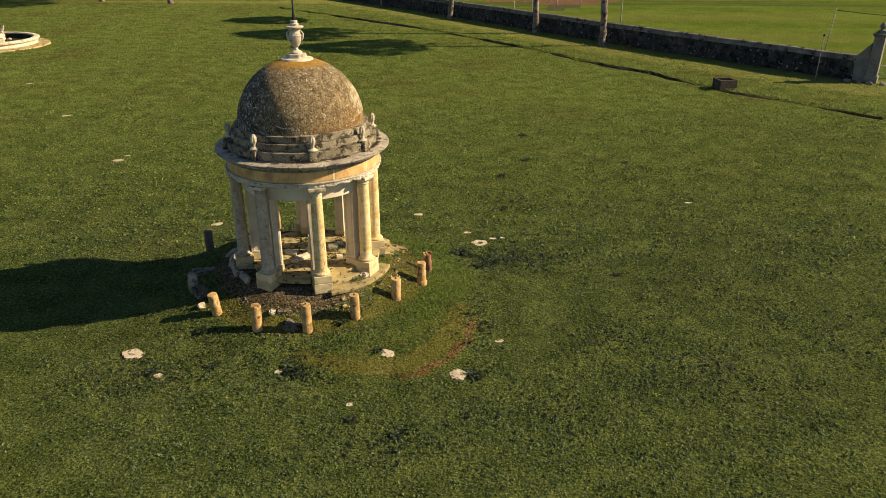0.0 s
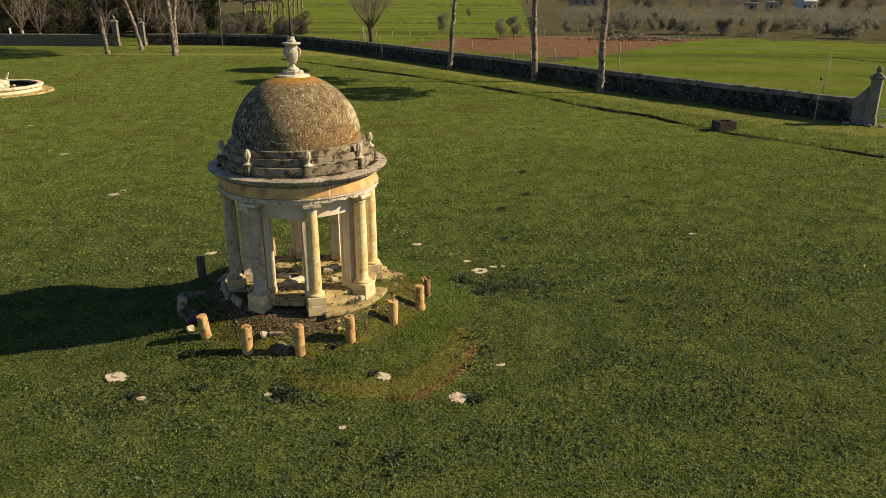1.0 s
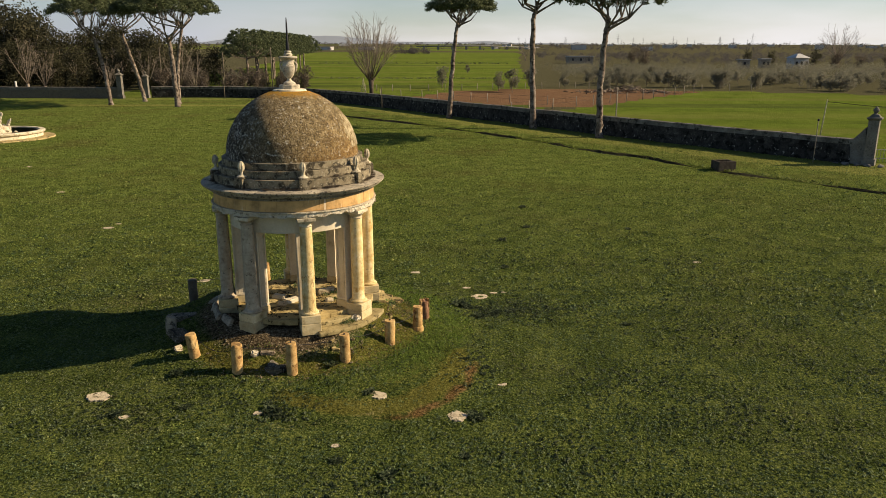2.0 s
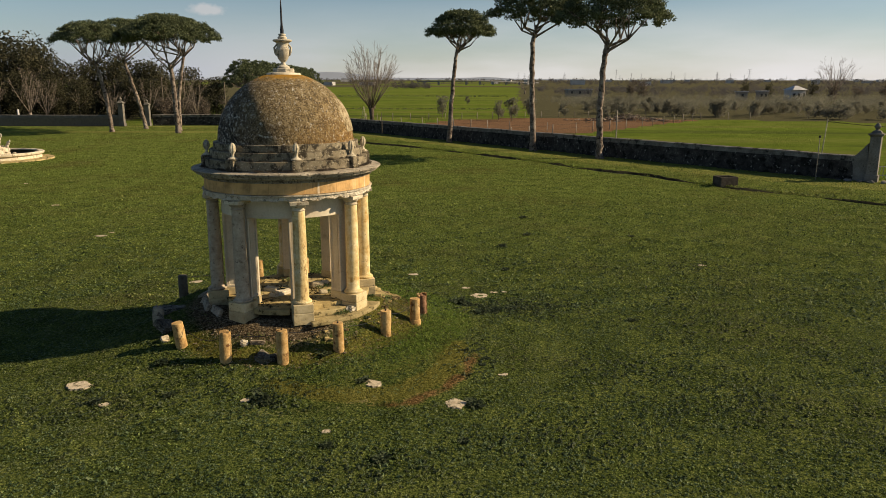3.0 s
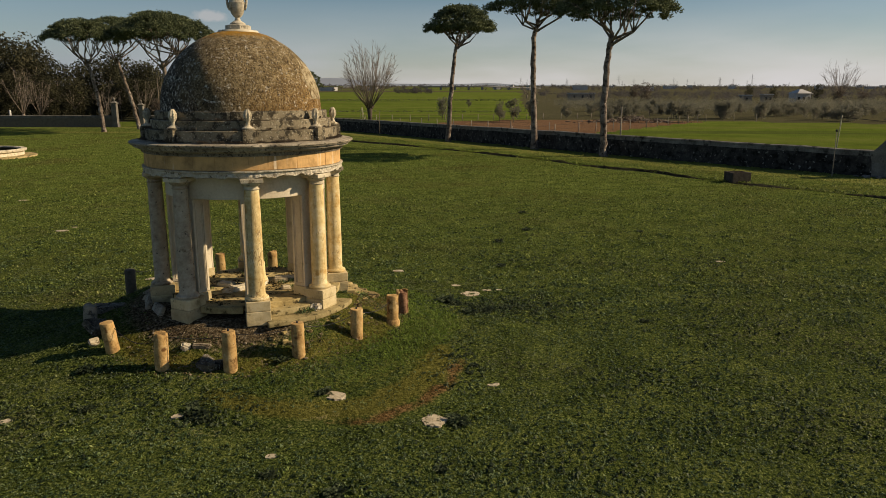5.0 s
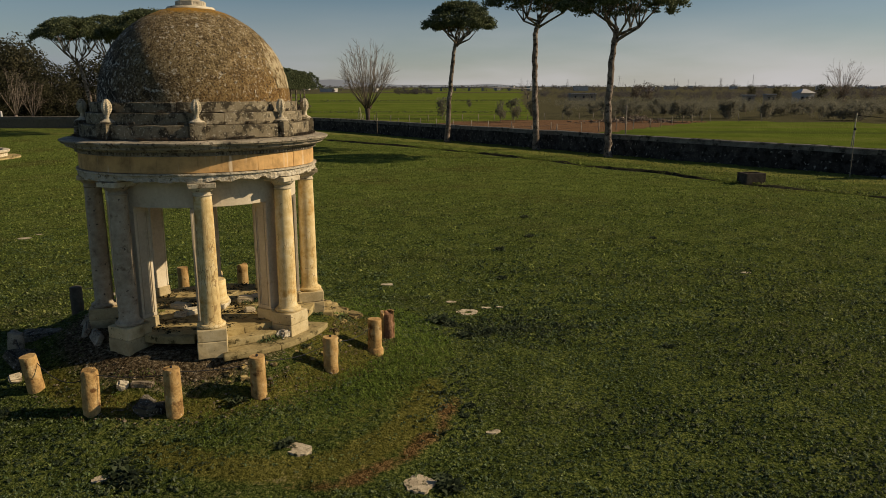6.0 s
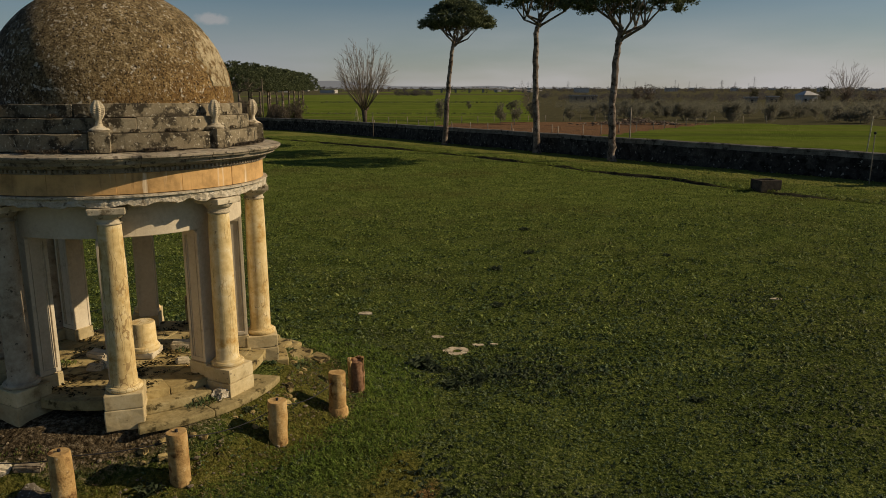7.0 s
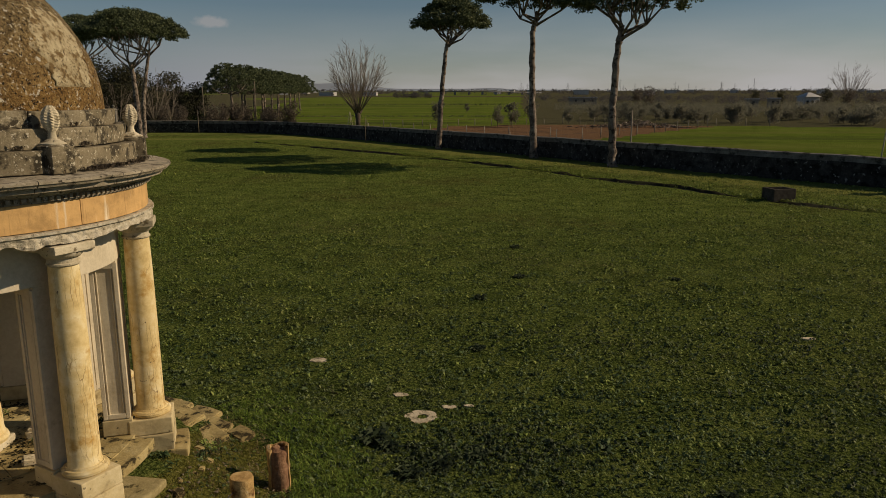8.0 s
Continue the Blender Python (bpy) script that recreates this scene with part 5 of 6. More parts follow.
def umbrella_pine(x, y, trunk, crown, seed, label, stems=None, group="umbrella pines", clumps_=110, per=72, leaf=0.125):
    """trunk: points (dx, dy, z, radius); crown: (dx, dy, rx, ry, low, high)."""
    rng = np.random.default_rng(seed)
    z0 = floor_z(x, y)
    trunk = [(a, b, c, d * 0.9) for a, b, c, d in trunk]
    t = thing("umbrella_pine", x, y, z0, label, "pine tree", group)
    cx, cy, rx, ry, low, high = crown
    bent = []
    for i in range(len(trunk) - 1):
        for k in range(11):
            u = k / 11
            p = [trunk[i][j] * (1 - u) + trunk[i + 1][j] * u for j in range(4)]
            bent.append((p[0] + rng.normal(0, 0.03), p[1] + rng.normal(0, 0.03), p[2], p[3] * (1 + rng.normal(0, 0.055))))
    bent.append(trunk[-1])
    bent[0] = (bent[0][0], bent[0][1], -0.3, bent[0][3] * 1.5)
    part("trunk", limbs("trunk", [([p[:3] for p in bent], [p[3] for p in bent])], BARK, 12), BARK, t)
    top = Vector(trunk[-1][:3])
    branch = []
    for k in range(stems or 8):
        a = 2 * math.pi * (k + rng.uniform(-0.3, 0.3)) / (stems or 8)
        q = rng.uniform(0.45, 0.9)
        end = Vector((cx + rx * q * math.cos(a), cy + ry * q * math.sin(a), low + (high - low) * rng.uniform(0.25, 0.5)))
        start = top - Vector((0, 0, rng.uniform(0, 1.2)))
        mid = start.lerp(end, 0.5) - Vector((0, 0, 0.10 * (end - start).length)) + Vector(rng.normal(0, 0.15, 3))
        branch.append(([start, start.lerp(mid, 0.5), mid, end], [trunk[-1][3] * 0.72, trunk[-1][3] * 0.52, 0.095, 0.03]))
        for _ in range(2):
            e2 = mid + Vector(rng.normal(0, 1, 3)) * Vector((1.3, 1.3, 0)).length * 0.5
            e2.z = low + (high - low) * rng.uniform(0.3, 0.7)
            branch.append(([mid, mid.lerp(e2, 0.5) - Vector((0, 0, 0.1)), e2], [0.07, 0.05, 0.02]))
    for k in range(0, len(branch), 3):
        part("limb", limbs("limb", branch[k:k + 3], BARK, 6), BARK, t)
    q = pine_crown(rng, rx, ry, low, high, clumps_, per, leaf)
    q[..., 0] += cx
    q[..., 1] += cy
    part("crown", triangles("crown", q, PINE, 4), PINE, t)
    return t


tall = "tall umbrella pine with a bare trunk beside the wall"
pine = umbrella_pine(0.6, 91.2, [(0, 0, 0, 0.36), (0.35, 0, 6.4, 0.28), (0.8, 0, 10.4, 0.24), (1.1, 0, 12.0, 0.2)], (1.4, 0, 3.7, 3.6, 12.1, 15.8), 1, tall, clumps_=340)
part("limb", limbs("limb", [([(0.9, 0, 10.9), (1.9, 0.1, 11.35), (2.5, 0.1, 11.6), (3.3, 0.2, 12.5)], [0.12, 0.10, 0.07, 0.03])], BARK, 6), BARK, pine)
umbrella_pine(9.65, 79.3, [(0, 0, 0, 0.38), (-0.35, 0, 6.4, 0.30), (-0.4, 0, 11.2, 0.26), (0.0, 0, 13.0, 0.2)], (0.3, 0, 4.9, 4.6, 13.0, 17.6), 2, tall, clumps_=400)
umbrella_pine(14.9, 70.4, [(0, 0, 0, 0.37), (-0.15, 0, 4.3, 0.31), (0.05, 0, 9.4, 0.29), (0.3, 0, 11.0, 0.22)], (0.9, 0, 4.9, 4.6, 11.6, 16.4), 3, tall, clumps_=400)
group = "flat-topped umbrella pine with spreading limbs by the gateway"
umbrella_pine(-50.9, 112.5, [(0, 0, 0, 0.36), (-0.4, 0, 5, 0.32), (-1.2, 0, 9.0, 0.27), (-1.8, 0, 10.6, 0.2)], (-2.0, 0, 5.5, 5.2, 12.6, 16.3), 4, group, group="pines by the gateway", clumps_=400)
umbrella_pine(-48.9, 120.5, [(0, 0, 0, 0.36), (-1.0, 0, 5, 0.32), (-2.2, 0, 9.0, 0.27), (-2.7, 0, 11.2, 0.2)], (-2.4, 0, 6.2, 5.8, 13.9, 17.2), 5, group, group="pines by the gateway", clumps_=400)
umbrella_pine(-39.7, 109.5, [(0, 0, 0, 0.42), (-0.1, 0, 5, 0.36), (-0.3, 0, 9.0, 0.30), (-0.5, 0, 10.2, 0.22)], (-0.2, 0, 6.5, 6.2, 12.6, 16.9), 6, group, group="pines by the gateway", clumps_=520)
umbrella_pine(-41.4, 115.0, [(0, 0, 0, 0.36), (0.2, 0, 5, 0.32), (0.9, 0, 9.0, 0.27), (1.6, 0, 12.0, 0.2)], (-1.2, 0, 6.6, 6.2, 13.8, 17.5), 7, group, group="pines by the gateway", clumps_=440)
row = umbrella_pine(-44.5, 168.0, [(0, 0, 0, 0.32), (0.1, 0, 4.5, 0.28), (0.0, 0, 7.0, 0.2)], (0, 0, 6.2, 6.8, 5.0, 12.6), 8, "umbrella pine in a long clipped-looking row beside the field",
                    group="pines in the row", clumps_=260, per=54, leaf=0.165)
for k in range(1, 14):
    y = 168 + 9.0 * k
    copy_thing(row, pose(-44.5 - 0.75 * k + 0.6 * math.sin(k * 2.1), y, floor_z(0, y), 0, 0, 73 * k))


def broad_tree(seed, h, r, leaves, material, leaf, bole=0.3, lobes=22):
    """An evergreen with lobed crown: returns parts as meshes in local coordinates."""
    rng = np.random.default_rng(seed)
    pts = []
    for _ in range(lobes):
        a, q = rng.uniform(0, 2 * math.pi), math.sqrt(rng.uniform(0, 1)) * 0.72
        zc = h * rng.uniform(bole, 0.86)
        k = 1 - 0.55 * abs(zc / h - 0.5) * 2
        c = np.array([r * q * k * math.cos(a), r * q * k * math.sin(a), zc])
        s = r * rng.uniform(0.32, 0.5) * (22 / max(lobes, 22)) ** 0.3
        d = rng.normal(size=(leaves // lobes, 3))
        d /= np.linalg.norm(d, axis=1)[:, None]
        d *= (rng.uniform(0.55, 1.0, len(d)))[:, None] * s
        pts.append(c + d)
    crown = triangles("crown", leaf_quads(rng, np.concatenate(pts), leaf), material, 4)
    branches = [([(0, 0, -0.3), (0.1, 0, h * 0.25), (0, 0.1, h * 0.6)], [0.035 * h * 0.5, 0.028 * h * 0.5, 0.03])]
    for _ in range(7):
        a = rng.uniform(0, 6.28)
        branches.append(([(0.05, 0, h * rng.uniform(0.15, 0.35)), (r * 0.5 * math.cos(a), r * 0.5 * math.sin(a), h * rng.uniform(0.45, 0.7))], [0.012 * h * 0.6, 0.03]))
    return crown, limbs("trunk", branches, TWIG, 6)


def grove(kind, places, makers, label, category, group, bark=TWIG):
    """Trees of one kind from a few meshes, each tree a thing of its own."""
    first = []
    for crown, trunk in makers:
        t = thing(kind, 0, 0, -50, label, category, group)
        part("trunk", trunk, bark, t)
        part("crown", crown, bark, t)
        first.append(t)
    used = set()
    for i, (x, y, s) in enumerate(places):
        k = i % len(first)
        m = pose(x, y, floor_z(x, y), 0, 0, (i * 97) % 360)
        if k not in used:
            used.add(k)
            t = first[k]
            t.matrix_basis = m
        else:
            t = copy_thing(first[k], m)
        t.scale = (s, s, s)


rng = np.random.default_rng(12)
wood = []
for row_y, step, back in ((152, 6.0, 0.72), (163, 6.0, 0.95), (175, 6.5, 1.05)):
    x = -135.0
    while x < -49 - (0 if row_y > 155 else 3):
        top = np.interp(x, [-135, -98, -90, -82, -67, -57, -50], [20.5, 18.8, 16.0, 14.2, 13.2, 10.4, 7.6])
        wood.append((x + rng.uniform(-1.5, 1.5), row_y + rng.uniform(-3, 3), top * back * rng.uniform(0.88, 1.08) / 10))
        x += step * rng.uniform(0.8, 1.2)
grove("evergreen_oak", wood, [broad_tree(20 + k, 10, 4.4, 4000, HOLM, 0.22, 0.08, 60) for k in range(4)], "dark evergreen oak in the dense wood beyond the wall", "tree", "trees of the wood")
scrubs = [(x, y, s) for x, y, s in zip(rng.uniform(-62, -30, 44), rng.uniform(146, 164, 44), rng.uniform(0.5, 1.0, 44))] + [(91.6, 345, 1.9), (88.0, 350, 1.6), (156, 298, 1.5), (166, 300, 1.3), (176, 296, 1.5)]
grove("brown_shrub", scrubs, [broad_tree(40 + k, 5, 2.2, 1100, SCRUB, 0.18, 0.05, 14) for k in range(3)], "leafless brown shrub in the scrub beyond the wall", "shrub", "scrub beyond the wall")
grove("field_bush", [(-0.6, 160, 0.95), (10.9, 150, 0.85), (13.3, 146, 0.95), (17.9, 155, 0.95), (26.3, 163, 0.7), (7.2, 240, 0.6), (-43.1, 152, 0.8), (33, 150, 0.6)],
      [broad_tree(50 + k, 5, 1.9, 1100, OLIVE, 0.18, 0.22, 14) for k in range(3)], "grey-green bushy young tree beside the ploughed strip", "tree", "bushes in the field")
grove("evergreen_tree", [(147, 298, 0.85), (133, 305, 0.75), (186, 300, 0.9), (128, 318, 0.8)], [broad_tree(70, 10, 3.0, 1600, HOLM, 0.24, 0.08, 24)], "dark evergreen tree beside the farmhouse in the groves", "tree", "trees by the farmhouse")
olives = []
for k in range(150):
    x = rng.uniform(34, 190)
    y = np.interp(x, [34, 55, 90, 190], [166, 156, 146, 132]) + rng.uniform(0, 55) * (k / 150) + rng.uniform(0, 6)
    olives.append((x, y, rng.uniform(0.6, 0.98)))
grove("olive_tree", olives, [broad_tree(60 + k, 4.2, 2.3, 680, OLIVE, 0.22, 0.22, 11) for k in range(4)], "grey-green olive tree in the grove beyond the field", "olive tree", "olive grove")


def far_trees(name, count, x_at, y_at, size, leaves, leaf, material, label, seed):
    """Trees too far to count, as one mesh of small leaves."""
    rng = np.random.default_rng(seed)
    out = []
    for _ in range(count):
        x, y = x_at(rng), y_at(rng)
        s = size * rng.uniform(0.6, 1.3)
        d = rng.normal(size=(leaves, 3))
        d /= np.linalg.norm(d, axis=1)[:, None]
        lobe = 1 + 0.25 * np.sin(3 * d[:, 0] + x) * np.sin(4 * d[:, 1] + y)
        d *= (lobe * rng.uniform(0.45, 1, leaves))[:, None] * np.array([s * 0.62, s * 0.62, s * 0.46])
        out.append(d + np.array([x, y, floor_z(x, y) + s * 0.45]))
    return tagged(new(name, triangles(name, leaf_quads(rng, np.concatenate(out), leaf), material, 4)), label, "trees", kind="stuff")


far_trees("far_olive_grove", 860, lambda r: r.uniform(36, 300), lambda r: 190 + 100 * r.uniform(0, 1), 3.3, 120, 0.17, OLIVE, "grey-green olive groves stretching away beyond the field", 1)
far_trees("far_scrub", 760, lambda r: r.uniform(60, 620), lambda r: r.uniform(330, 620), 4.4, 95, 0.30, HAZEWOOD, "brown leafless woods on the plain", 2)
far_trees("far_woods", 900, lambda r: r.uniform(150, 1500) if r.uniform() < 0.8 else r.uniform(-900, 150), lambda r: r.uniform(760, 1700), 6.2, 60, 0.6, HAZEWOOD, "dark woods near the horizon", 3)
far_trees("horizon_woods", 800, lambda r: r.uniform(-2500, 2800), lambda r: r.uniform(1800, 3400), 11, 26, 1.7, HAZEWOOD, "hazy line of trees on the horizon", 4)


far_trees("far_copse", 26, lambda r: r.uniform(-46, -12), lambda r: r.uniform(640, 668), 6.2, 150, 0.40, HAZEWOOD, "dark copse before the viaduct", 5)
for k, (x0, x1, y0) in enumerate(((-42, 22, 203), (-60, 30, 352))):
    far_trees("field_hedge", 260, lambda r: r.uniform(x0, x1), lambda r: y0 + r.uniform(-0.8, 0.8), 0.62 + 0.35 * k, 14, 0.10 + 0.05 * k, PINE, "low dark hedge between two green fields", 6 + k)


def bare_tree(x, y, h, spread_, seed, label, pollard=False, shoots=60, fork=0.2):
    rng = np.random.default_rng(seed)
    t = thing("bare_tree", x, y, floor_z(x, y), label, "tree", "bare trees")
    knob = h * fork
    r0 = (0.027 if pollard else 0.035) * h
    bole = [([(0, 0, -0.3), (0.05, 0, knob * 0.5), (0, 0, knob)], [r0, r0 * 0.8, r0 * (1.1 if pollard else 0.7)])]
    if pollard:
        for k in range(9):                 # swollen head of old cuts
            a = 2.399963 * k
            lump = Vector((r0 * 1.9 * math.cos(a) * rng.uniform(0.5, 1), r0 * 1.9 * math.sin(a) * rng.uniform(0.5, 1), knob * rng.uniform(1.0, 1.24)))
            bole.append(([(0, 0, knob * 0.85), lump * 0.6 + Vector((0, 0, knob * 0.38)), lump], [r0 * 0.6, r0 * 0.5, r0 * 0.28]))
    part("trunk", limbs("trunk", bole, OLDBARK if pollard else TWIG, 10), OLDBARK if pollard else TWIG, t)
    br = []
    w = 0.0030 * h
    limbs_ = max(7, shoots // (8 if pollard else 6))
    for k in range(limbs_):
        a = 2.399963 * k + rng.uniform(-0.3, 0.3)
        tip = math.acos(1 - (1.25 if pollard else 1.1) * (k + 0.5) / limbs_)      # from the crown's top down past its widest ring
        size_ = rng.uniform(0.62, 0.88)
        mid_z, half = knob + (h - knob) * 0.54, (h - knob) * 0.46
        s = Vector((0.012 * h * math.cos(a), 0.012 * h * math.sin(a), knob * rng.uniform(0.9, 1.05)))
        e = Vector((spread_ * size_ * math.sin(tip) * math.cos(a), spread_ * size_ * math.sin(tip) * math.sin(a), mid_z + half * size_ * math.cos(tip)))
        m = s.lerp(e, 0.5) + Vector(((0.13 if pollard else 0.05) * spread_ * math.sin(tip) * math.cos(a), (0.13 if pollard else 0.05) * spread_ * math.sin(tip) * math.sin(a), -0.012 * h)) + Vector(rng.normal(0, 0.012 * h, 3))
        br.append(([s, m, e], [w * 2.3, w * 1.05, w * 0.35]))
        d = (e - m).normalized()
        for _ in range(10 if pollard else 7):
            u = rng.uniform(0.2, 0.95)
            p = m.lerp(e, (u - 0.5) / 0.5) if u > 0.5 else s.lerp(m, u / 0.5)
            way_ = (d + Vector(rng.normal(0, 0.38, 3)) + Vector((0.25 * math.cos(a), 0.25 * math.sin(a), 0.2))).normalized()
            L = h * (rng.uniform(0.12, 0.22) if pollard else rng.uniform(0.16, 0.30)) * (1.15 - 0.6 * u)
            q = p + way_ * L
            br.append(([p, p.lerp(q, 0.5) + Vector(rng.normal(0, 0.02 * L, 3)), q], [w * 0.52, w * 0.36, w * 0.18]))
            for _ in range(5):
                t0 = p.lerp(q, rng.uniform(0.25, 0.95))
                t1 = t0 + (way_ + Vector(rng.normal(0, 0.45, 3)) + Vector((0, 0, 0.2))).normalized() * L * rng.uniform(0.3, 0.55)
                br.append(([t0, t1], [w * 0.32, w * 0.16]))
    part("crown", limbs("crown", br, TWIG, 4), TWIG, t, "crown of bare twigs")
    return t


bare_tree(-12.6, 127.0, 15.2, 5.2, 1, "pollarded bare tree with a crown of thin shoots beyond the wall", True, 250, 0.21)
bare_tree(160.0, 305.0, 18.0, 9.5, 2, "large bare tree among the olive groves", False, 110, 0.15)
bare_tree(45.0, 420.0, 13.0, 8.0, 3, "bare tree far off in the plain", False, 40, 0.15)
for k, (x, y, h) in enumerate(((-76, 141, 9.0), (-87, 142, 10.5), (-50.0, 140, 10.5), (-47.5, 141, 8.5), (-81, 144, 11.0), (-64, 142, 7.5), (-57.5, 143, 9.0))):
    bare_tree(x, y, h, h * 0.36, 10 + k, "slender bare brown tree before the dark wood", False, 44, 0.15)

# ---- fences, field edges and far buildings ----
def fence(points, gap, h, label):
    f = thing("fence", 0, 0, 0, label, "fence")
    line = smooth_line(points, gap)
    rr = random.Random(len(line))
    me = limbs("fence_post", [([(0, 0, -0.2), (0, 0, h)], [0.07, 0.06])], TIMBER, 6)
    for p in line:
        ob = part("fence_post", me, TIMBER, f, at=pose(p.x, p.y, floor_z(p.x, p.y), rr.uniform(-4, 4), rr.uniform(-4, 4), rr.uniform(0, 90)))
    for z in (0.5 * h, 0.9 * h):
        part("fence_wire", limbs("fence_wire", [([(p.x, p.y, floor_z(p.x, p.y) + z) for p in line], [0.012] * len(line))], DARKMETAL, 4), DARKMETAL, f)


fence([(9, 99), (20, 112), (34, 127), (52, 150), (62, 150)], 4.4, 1.5, "line of pale wooden fence posts along the ploughed strip")
fence([(-14, 131), (-4, 131), (7, 121), (16, 115)], 3.0, 1.4, "wire fence on wooden posts behind the wall")
fence([(-16, 150), (0, 152), (14, 158), (34, 164)], 3.2, 1.3, "wire fence on thin posts across the green field")

rr = random.Random(9)
sticks = []
for k in range(320):
    x, y = 36 + rr.gauss(0, 4.5), 147 + rr.gauss(0, 2.0)
    up = 1.1 * math.exp(-((x - 36) / 5.0) ** 2) * rr.random()
    a, q = rr.uniform(0, 6.28), rr.uniform(0.4, 1.5)
    z = floor_z(x, y) + 0.05 + up
    sticks.append(([(x, y, z), (x + q * math.cos(a), y + q * math.sin(a), max(z + rr.uniform(-0.4, 0.5), floor_z(x, y) + 0.05))], [rr.uniform(0.05, 0.14), 0.03]))
me = limbs("brush_heap", sticks, BARK, 4)
tagged(new("brush_heap", me), "heap of cut brown brushwood on the ploughed strip", "brush heap", kind="stuff")


ladder = thing("orchard_ladder", -14.3, 130.5, floor_z(-14.3, 130.5), "pale three-legged wooden orchard ladder beside the pollarded tree", "ladder")
for x0, y0 in ((-0.6, -0.2), (0.6, -0.2), (0.0, 0.9)):
    part("leg", limbs("leg", [([(x0, y0, 0), (0.04 * x0, 0.0, 3.3)], [0.045, 0.035])], FENCEWOOD, 6), FENCEWOOD, ladder)
for k in range(7):
    z = 0.4 + 0.4 * k
    w = 0.6 * (1 - z / 3.4)
    part("rung", limbs("rung", [([(-w, -0.2 * (1 - z / 3.4), z), (w, -0.2 * (1 - z / 3.4), z)], [0.03, 0.03])], FENCEWOOD, 5), FENCEWOOD, ladder)


def house(x, y, sx, sy, h, roof_h, turn, label, windows=3, flat=False, walls=BLOCKWALL):
    z = floor_z(x, y)
    b = thing("house", x, y, z, label, "house", "far houses", turn=turn)
    part("wall", box_bm(sx, sy, h + 0.5, 0, (0, 0, -0.5)), walls, b)
    if flat:
        part("roof", box_bm(sx + 0.6, sy + 0.6, 0.4, 0.05, (0, 0, h + 0.004)), ROOF, b)
    else:
        part("roof", lathe([(0, h), (0.75 * max(sx, sy), h), (0.12 * sx, h + roof_h), (0, h + roof_h)], 4, 45, 405, False), ROOF, b)
        b.children[-1].scale = (1, sy / sx, 1)
    for k in range(windows):
        part("window", box_bm(0.9, 0.1, 1.2, 0, ((k - (windows - 1) / 2) * sx / max(windows, 1), -sy / 2 - 0.03, h * 0.4)), DARKMETAL, b)


house(136.5, 290, 6.2, 5.4, 4.2, 1.6, 10, "white farmhouse with a pale hipped roof among the groves")
# darker walls chosen because pale ones turned blue on their shaded sides
house(118, 296, 4, 3, 3.2, 0.8, 0, "low grey shed beside the farmhouse", 1, True, TIMBER)
house(65, 362, 12, 6, 3.2, 0.8, 4, "long low grey barn beyond the groves", 3, True, TIMBER)
house(128, 300, 3.6, 3, 3.4, 1.0, 4, "low grey outbuilding among the groves", 2, True, TIMBER)
rr = random.Random(4)
for k in range(34):
    y = rr.uniform(900, 2400)
    x = rr.uniform(-0.32, 0.62) * y
    house(x, y, rr.uniform(9, 24), rr.uniform(8, 14), rr.uniform(3, 6.5), 2, rr.uniform(-20, 20), "pale building far off on the plain", 0, True)


def pylon(x, y, h):
    z = floor_z(x, y)
    t = thing("pylon", x, y, z, "steel lattice pylon on the horizon", "pylon", "pylons")
    w = h * 0.09
    legs = [([(sx * w, sy * w, 0), (0.25 * sx * w, 0.25 * sy * w, h * 0.65), (0, 0, h)], [0.13, 0.10, 0.08]) for sx in (-1, 1) for sy in (-1, 1)]
    for s, q in ((0.68, 2.0), (0.80, 1.7), (0.92, 1.3)):
        legs.append(([(-w * q, 0, h * s), (w * q, 0, h * s)], [0.10, 0.10]))
    part("lattice", limbs("lattice", legs, STEEL, 4), STEEL, t)


for k in range(26):
    y = rr.uniform(1100, 2300)
    pylon(rr.uniform(0.06, 0.62) * y, y, rr.uniform(16, 27))
# viaduct on the plain
via = thing("viaduct", 0, 0, 0, "low concrete motorway viaduct crossing the plain", "viaduct")
ends = (Vector((-40, 1050, floor_z(0, 1050) + 4.5)), Vector((140, 1120, floor_z(0, 1120) + 2.5)))
mid = (ends[0] + ends[1]) / 2 + Vector((0, 0, 2))
part("deck", limbs("deck", [([ends[0], mid, ends[1]], [1.1, 1.1, 1.1])], STEEL, 4), STEEL, via)
for k in range(9):
    p = ends[0].lerp(ends[1], (k + 0.5) / 9)
    part("pillar", box_bm(3, 2, p.z - floor_z(p.x, p.y) + 1.0, 0, (p.x, p.y, floor_z(p.x, p.y))), STEEL, via)
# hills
# the blue of distance haze is painted into the hills' base colour
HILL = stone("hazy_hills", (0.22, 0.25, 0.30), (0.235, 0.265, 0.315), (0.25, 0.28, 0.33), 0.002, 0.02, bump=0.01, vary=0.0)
verts, faces = [], []
for k in range(121):
    a = radians(-60 + k)
    n = 0.5 + 0.5 * noise.noise(Vector((k * 0.11, 4, 0))) + 0.22 * noise.noise(Vector((k * 0.37, 9, 0)))
    top = 52 * max(0.05, n) * np.interp(k, [0, 30, 42, 62, 75, 100, 121], [1.2, 1.8, 1.9, 1.1, 0.4, 0.3, 0.4])
    for r, z in ((4250, 0), (4400, 38 + top), (4560, 0)):
        verts.append((r * math.sin(a), r * math.cos(a), z))
for k in range(120):
    for j in range(2):
        faces.append((k * 3 + j, k * 3 + 3 + j, k * 3 + 4 + j, k * 3 + 1 + j))
tagged(new("hills", mesh_from("hills", verts, faces, HILL, True)), "hills along the horizon, painted a faint haze blue", "hills", kind="structure")


